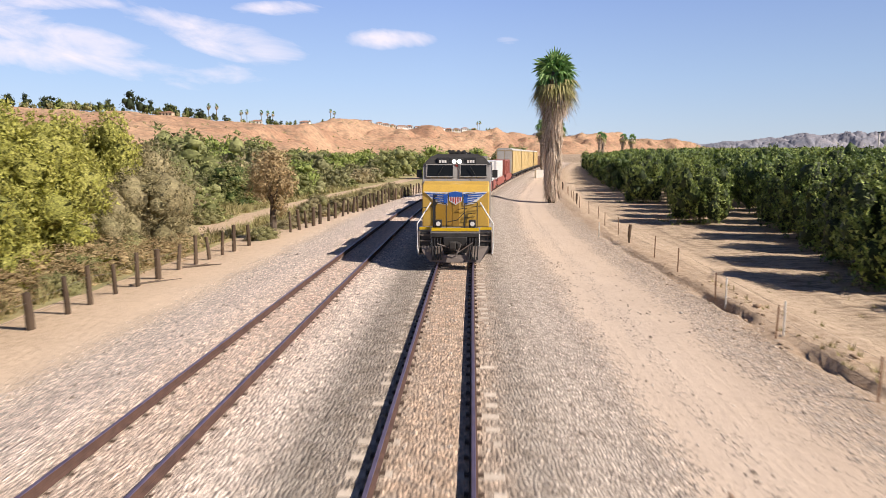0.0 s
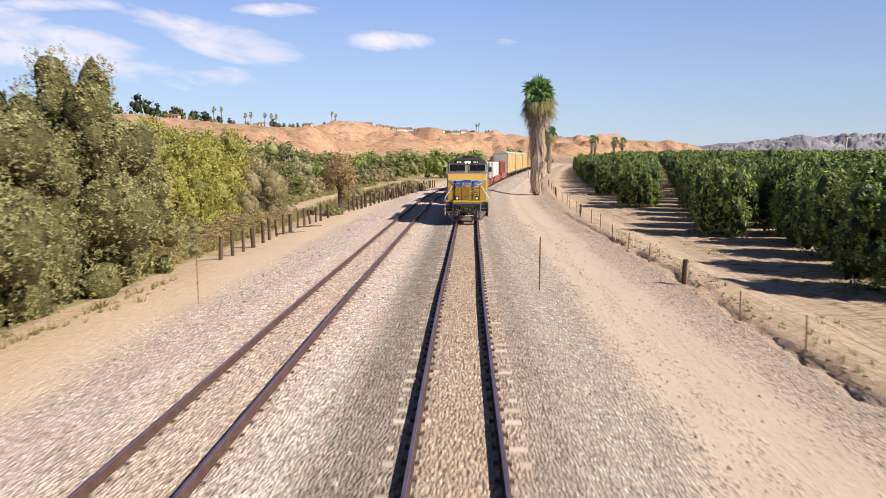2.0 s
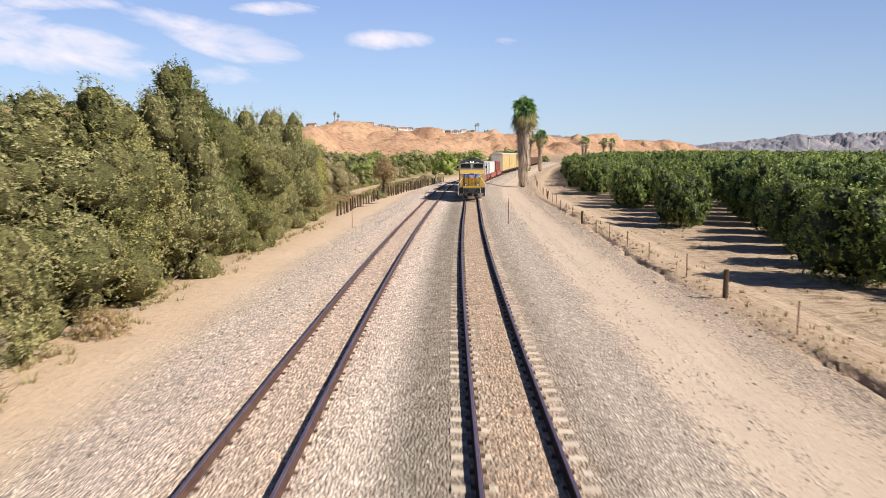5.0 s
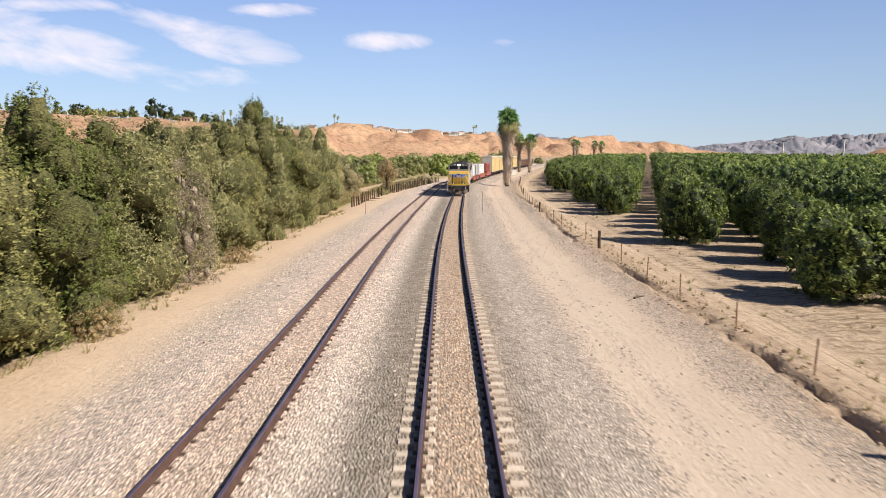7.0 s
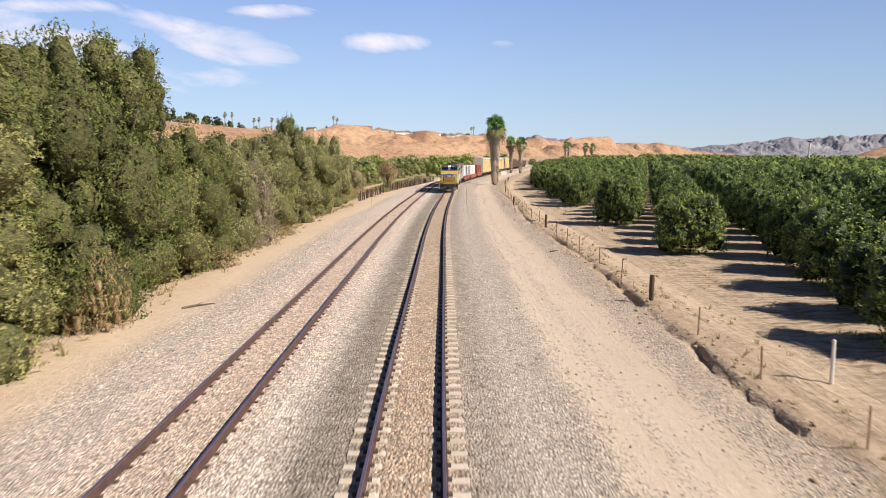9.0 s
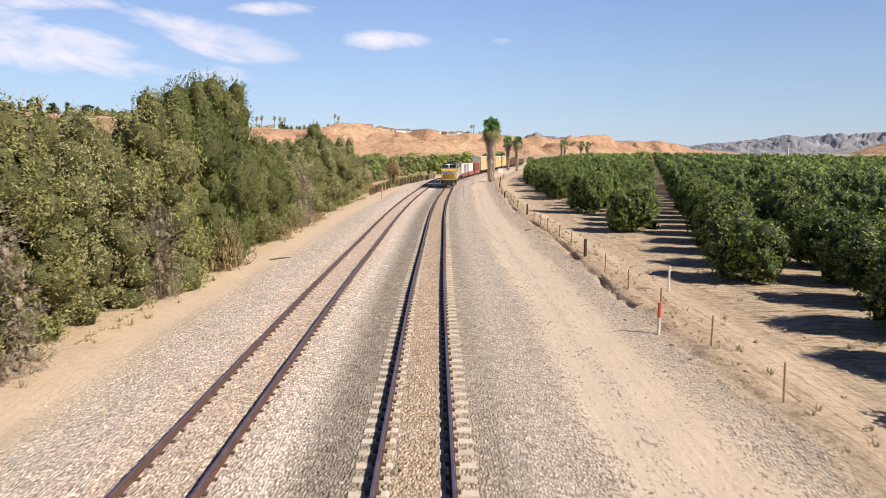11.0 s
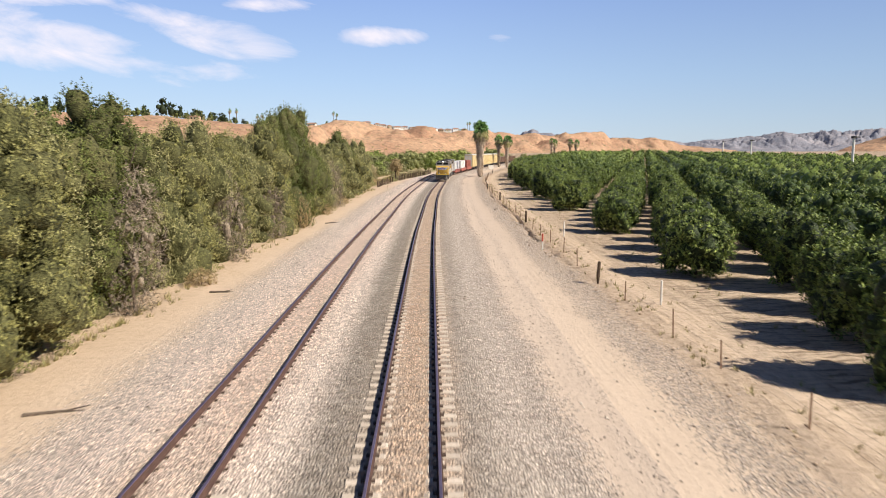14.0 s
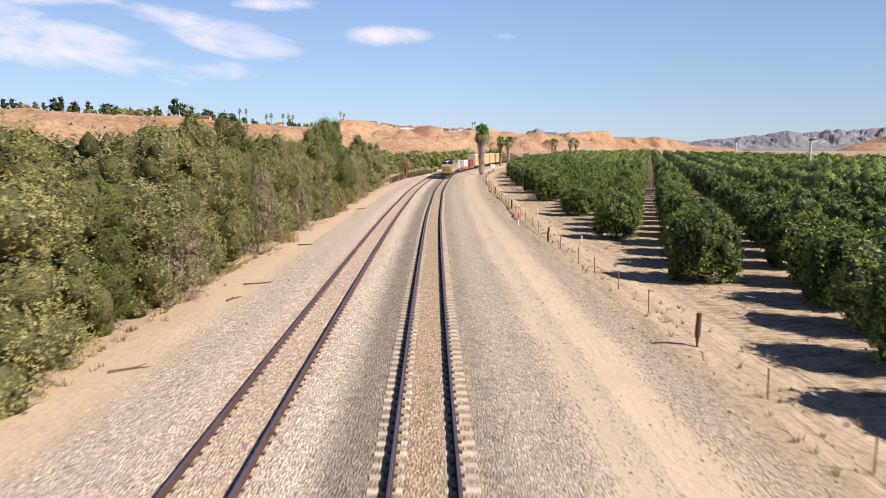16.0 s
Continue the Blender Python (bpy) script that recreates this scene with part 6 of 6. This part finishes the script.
def build_left_fence():
    th = empty("post_fence", pose(0, 0, 0), "row of old dark wooden posts leaning along the field", "fence")
    line = [(-14, -14.6), (-2, -14.2), (8, -13.7), (20, -13.1), (32, -12.7), (39, -12.0), (53, -9.9), (62, -8.4), (81, -5.6), (104, -2.0)]
    y = 1.0
    tops = []
    while y < 100:
        for (ya, xa), (yb, xb) in zip(line, line[1:]):
            if ya <= y <= yb:
                x = xa + (xb - xa) * (y - ya) / (yb - ya)
        if not (10.5 < y < 13 or 42.5 < y < 46.5):
            z = ground_z(x, y)
            h = rs.uniform(1.15, 1.55)
            r = rs.uniform(0.07, 0.125)
            lx, ly = rs.uniform(-0.16, 0.16), rs.uniform(-0.26, 0.26)
            if y > 15.0:
                r *= 1.2
                bm = bmesh.new()
                tube(bm, [(x, y, z - 0.4), (x + lx * 0.5, y + ly * 0.5, z + h * 0.5), (x + lx, y + ly, z + h)], [r, r * 0.95, r * 0.85], 8)
                part("wooden_post", bm, M_POST, th)
                tops.append((x + lx * 0.7, y + ly * 0.7, z + h * 0.72))
        y += rs.uniform(1.35, 2.1)
    for f in (1.0, 0.55):
        bm = bmesh.new()
        tube(bm, [(px, py, -0.85 + (pz + 0.85) * f) for px, py, pz in tops], 0.006, 4)
        part("wire", bm, M_WIRE, th)


build_left_fence()


def marker(name, x, y, h, r, m, label, cap=None):
    th = empty(name, pose(x, y, ground_z(x, y)), label, "marker post", "marker posts")
    bm = bmesh.new()
    tube(bm, [(0, 0, -0.3), (0, 0, h - 0.04), (0, 0, h)], [r, r, r * 0.7], 10)
    part("post", bm, m, th)
    if cap:
        bm = bmesh.new()
        tube(bm, [(0, 0, h * 0.55), (0, 0, h * 1.02)], r * 1.12, 10)
        part("band", bm, cap, th, "faded red band")
    return th


for x, y, h in ((10.4, -69.6, 1.35), (9.95, -98.0, 1.2), (10.4, 25.1, 1.1), (10.4, 20.7, 1.1), (10.6, 47.0, 1.0)):
    marker("white_marker_post", x, y, h, 0.055 if y < 0 else 0.03, M_WHITEPOST, "slim weathered white plastic marker post")
marker("striped_marker_post", 7.15, -78.3, 1.25, 0.06, M_WHITEPOST, "white marker post with a faded red top", M_REDTAPE)
marker("thin_pole", 2.6, 5.9, 2.15, 0.028, M_TPOST, "tall thin rusty rod standing in the ballast")
marker("thin_pole", -10.3, 3.7, 1.8, 0.02, M_TPOST, "thin rusty rod standing on the dirt strip")

# pale utility cabinets beside the far curve
for x, y in ((21.4, 158.0), (22.6, 161.0)):
    th = empty("utility_cabinet", pose(x, y, ground_z(x, y), 0, 0, 8), "pale metal utility cabinet beside the line", "cabinet", "utility cabinets")
    bm = bmesh.new()
    box(bm, -0.55, 0.55, -0.4, 0.4, 0.1, 1.9, 0.03)
    part("body", bm, M_WHITEPOST, th)
    bm = bmesh.new()
    box(bm, -0.62, 0.62, -0.46, 0.46, -0.2, 0.12, 0.02)
    part("base", bm, M_TIE, th)
    bm = bmesh.new()
    box(bm, -0.5, -0.02, -0.43, -0.40, 0.2, 1.8, 0.01)
    box(bm, 0.02, 0.5, -0.43, -0.40, 0.2, 1.8, 0.01)
    part("door", bm, M_WHITEPOST, th)


# frost fans standing over the orchard
def wind_machine(x, y, top):
    th = empty("wind_machine", pose(x, y, ground_z(x, y), 0, 0, 30), "white orchard wind machine tower with dark head", "wind machine", "wind machines")
    H = top - ground_z(x, y)
    bm = bmesh.new()
    tube(bm, [(0, 0, -0.2), (0, 0, H - 0.4)], [0.32, 0.26], 12)
    part("tower", bm, M_WHITEPOST, th)
    bm = bmesh.new()
    box(bm, -0.35, 0.35, -0.5, 0.5, H - 0.4, H + 0.1, 0.08)
    part("head", bm, M_DARK, th)
    bm = bmesh.new()
    box(bm, -1.4, 1.4, -0.62, -0.56, H - 0.28, H - 0.06, 0.02)
    part("blade", bm, M_DARK, th)


wind_machine(127.0, 152.4, 11.4)
wind_machine(91.6, 23.6, 10.0)
wind_machine(157.3, 254.0, 12.6)


# ---- the hilltop: houses, palms, trees ----
def ridge_at(x):
    for a, b in zip(WEST, WEST[1:]):
        if a[0] <= x <= b[0]:
            s = (x - a[0]) / (b[0] - a[0])
            return tuple(a[i] + (b[i] - a[i]) * s for i in range(3))
    return WEST[-1]


HOUSE_WALLS = [m_painted("pale_stucco", (0.72, 0.66, 0.56), 0.8, dirt=0.1), m_painted("white_stucco", (0.8, 0.77, 0.72), 0.8, dirt=0.1), m_painted("tan_stucco", (0.55, 0.43, 0.31), 0.8, dirt=0.1)]
M_ROOF = m_rough("roof_tiles", (0.30, 0.15, 0.10), (0.38, 0.22, 0.15), 0.5, 2.0, 0.3)


def house(x, y, z, w, d, h, turn, wall):
    th = empty("house", pose(x, y, z, 0, 0, turn), "pale stucco hilltop house with a tiled roof", "house", "hilltop houses")
    bm = bmesh.new()
    box(bm, -w / 2, w / 2, -d / 2, d / 2, -4, h)
    part("wall", bm, wall, th)
    bm = bmesh.new()
    e = 0.7
    b = [bm.verts.new(p) for p in ((-w / 2 - e, -d / 2 - e, h), (w / 2 + e, -d / 2 - e, h), (w / 2 + e, d / 2 + e, h), (-w / 2 - e, d / 2 + e, h))]
    r = [bm.verts.new(p) for p in ((-w / 2 + d * 0.4, 0, h + d * 0.22), (w / 2 - d * 0.4, 0, h + d * 0.22))]
    bm.faces.new(b[::-1])
    bm.faces.new((b[0], b[1], r[1], r[0]))
    bm.faces.new((b[2], b[3], r[0], r[1]))
    bm.faces.new((b[1], b[2], r[1]))
    bm.faces.new((b[3], b[0], r[0]))
    part("roof", bm, M_ROOF, th)
    k = max(2, int(w / 4))
    for i in range(k):
        cx = -w / 2 + w * (i + 0.5) / k
        bm = bmesh.new()
        box(bm, cx - 0.9, cx + 0.9, -d / 2 - 0.06, -d / 2 + 0.06, h * 0.35, h * 0.78)
        part("window", bm, M_GLASS, th)


rh = random.Random(23)
for x in (-352, -268, -226, -196, -186, -172, -160, -148, -128, -118, -104, -86, -70, -52, -36, -20, -4, 12, 30, 48, 70):
    X, Y, Z = ridge_at(x)
    house(X, Y - rh.uniform(2, 14), Z - rh.uniform(0.5, 2.5), rh.uniform(11, 22), rh.uniform(9, 12), rh.uniform(3.6, 6.0), rh.uniform(-20, 25), rh.choice(HOUSE_WALLS))
RIDGE_TREE = [bush_kind(401, 9.0, 9.0, 18, 8, 1.4, 1.0, M_GREENER, cnt=2), bush_kind(402, 12.0, 13.0, 20, 8, 1.7, 1.2, m_leaf("pine_needles", [(0.0, (0.02, 0.032, 0.016)), (1.0, (0.06, 0.08, 0.035))]), cnt=2), bush_kind(403, 8.0, 6.0, 18, 8, 1.2, 0.9, M_SAGE, cnt=2)]


def ridge_tree(x, k, sc, fwd):
    X, Y, Z = ridge_at(x)
    w0, h0, cr, tk = RIDGE_TREE[k]
    t = plant("hilltop_tree", cr, tk, pose(X, Y - fwd, Z - 0.6 - fwd * 0.06, 0, 0, rh.uniform(0, 360)), "dark green tree on the hilltop", "tree", "hilltop trees")
    t.scale = (sc, sc, sc * rh.uniform(0.85, 1.2))


for k in range(95):
    x = -1000 + 705 * rh.random() ** 0.8
    ridge_tree(x, rh.choice([0, 0, 1, 2]), rh.uniform(0.7, 1.35), rh.uniform(0, 16))
for x, sc in ((-386, 1.9), (-377, 1.5), (-368, 1.2), (-600, 1.3), (-565, 1.2), (-330, 1.1), (-322, 1.2)):
    ridge_tree(x, 1, sc, 4)
for k in range(90):
    ridge_tree(rh.uniform(-1000, -330), rh.choice([0, 1, 0, 2]), rh.uniform(0.7, 1.5), rh.uniform(0, 12))
for k in range(34):
    ridge_tree(-360 + 120 * rh.random(), rh.choice([0, 1, 2]), rh.uniform(0.5, 0.95), rh.uniform(0, 12))
for k in range(60):
    ridge_tree(rh.uniform(-300, 120), rh.choice([0, 2, 0]), rh.uniform(0.45, 0.85), rh.uniform(0, 14))
for x in (-312, -304, -282, -277, -264, -258, -253, -208, -203, 78, 84):
    X, Y, Z = ridge_at(x)
    build_palm("hilltop_palm", X, Y - 6, Z + rh.uniform(17, 23), "tall thin palm on the hilltop", 500 + int(x), 0.45, 4.0, 0.3, z0=Z - 1)

# scrub on the bare slopes
rng = np.random.default_rng(8)
V, F = [], []
for k in range(900):
    X, Y, Z = ridge_at(-900 + 2000 * rng.random())
    L = math.hypot(X, Y)
    q = rng.random() * 330
    x, y = X - X / L * q, Y - Y / L * q
    p = hill_tree.ray_cast((x, y, 400), (0, 0, -1))[0]
    if p is None:
        continue
    r = rng.uniform(0.8, 2.6)
    lob = [((x, y, p.z + r * 0.3), (r, r, r * 0.6))]
    lv = leaf_cloud(26, lob, 1.0, rng, aspect=0.8)
    i = len(V)
    V += [tuple(v) for v in lv]
    F += [(i + 3 * j, i + 3 * j + 1, i + 3 * j + 2) for j in range(26)]
tagged(raw("hillside_scrub", V, F, M_SAGE), "dark scrub dotted over the bare slopes", "scrub", kind="stuff")


# ---- loose stones, sticks and logs ----
def soil_clods():
    """Lumps of brown earth along the washed-out ditch."""
    rng = np.random.default_rng(21)
    v, f = ico(1)
    V, F = [], []
    for k in range(600):
        y = rng.uniform(-82, 34) if k < 450 else rng.uniform(-150, 34)
        mid, dep = gully(y)
        u = mid + rng.normal() * 0.35 + 0.35 if dep > 0.08 else mid + rng.normal() * 0.8
        x = track_x(y) + u
        r = rng.uniform(0.02, 0.07) * (1.8 if rng.random() < 0.1 else 1)
        F.append(f + len(V) * len(v))
        V.append(np.array([x, y, ground_z(x, y) + r * 0.15]) + v * r * (0.7 + 0.6 * rng.random((len(v), 1))) * np.array([1.2, 1.2, 0.7]))
    ob = new("soil_clods", tri_mesh("soil_clods", np.concatenate(V), np.concatenate(F), m_rough("clod_earth", (0.30, 0.21, 0.14), (0.48, 0.36, 0.25), 3, 20, 0.6)))
    tagged(ob, "brown lumps of earth along the washed-out ditch", "earth", kind="stuff")


soil_clods()


def scatter_stones():
    rng = random.Random(31)
    V, F = [], []
    for k in range(9000):
        y = rng.uniform(-150, 36)
        u = rng.choice([rng.uniform(1.5, 5.2), rng.uniform(-9.2, -6.2), rng.uniform(-3.9, -1.3), rng.uniform(-1.0, 1.0), rng.uniform(-5.6, -3.9), rng.uniform(4.5, 10.0)])
        x = track_x(y) + u
        z = ground_u(u, y)
        r = rng.uniform(0.022, 0.055) * (1.5 if rng.random() < 0.05 else 1)
        i = len(V)
        a = rng.uniform(0, 3)
        for dx, dy, dz in ((1, 0, 0.2), (0, 1, 0.3), (-1, 0, 0.1), (0, -1, 0.2), (0.1, 0.1, 0.9), (0, 0, -0.6)):
            q = r * rng.uniform(0.75, 1.3)
            V.append((x + (dx * math.cos(a) - dy * math.sin(a)) * q, y + (dx * math.sin(a) + dy * math.cos(a)) * q, z + dz * q))
        F += [(i, i + 1, i + 4), (i + 1, i + 2, i + 4), (i + 2, i + 3, i + 4), (i + 3, i, i + 4), (i + 1, i, i + 5), (i + 2, i + 1, i + 5), (i + 3, i + 2, i + 5), (i, i + 3, i + 5)]
    n = Nodes("loose_stone", 0.9)
    m = n.done(n.ramp(n.island(), [(0.0, (0.24, 0.195, 0.16)), (0.5, (0.46, 0.38, 0.31)), (1.0, (0.68, 0.60, 0.52))]))
    tagged(raw("loose_stones", V, F, m), "loose ballast stones strewn over the bed", "stones", kind="stuff")


scatter_stones()
for x, y, L, a in ((-12.6, -112.5, 2.4, 8), (-12.2, -117.0, 1.0, 60), (-12.9, -128.5, 1.8, 20), (-12.4, -60.0, 1.4, 35), (-13.0, -95.0, 1.6, -10), (-13.3, 29.0, 2.2, 40), (-12.6, 33.2, 1.8, 25), (6.6, -41.0, 0.6, 30)):
    th = empty("dead_branch", pose(x, y, ground_z(x, y) + 0.04, 0, 0, a), "dead brown branch lying on the dirt", "branch", "fallen branches")
    bm = bmesh.new()
    tube(bm, [(0, 0, 0), (L * 0.4, 0.06, 0.03), (L, -0.05, 0.05)], [0.06, 0.05, 0.02], 7)
    part("stem", bm, M_BARK, th)
    bm = bmesh.new()
    tube(bm, [(L * 0.4, 0.06, 0.03), (L * 0.7, 0.3, 0.1)], [0.03, 0.01], 5)
    part("twig", bm, M_BARK, th)
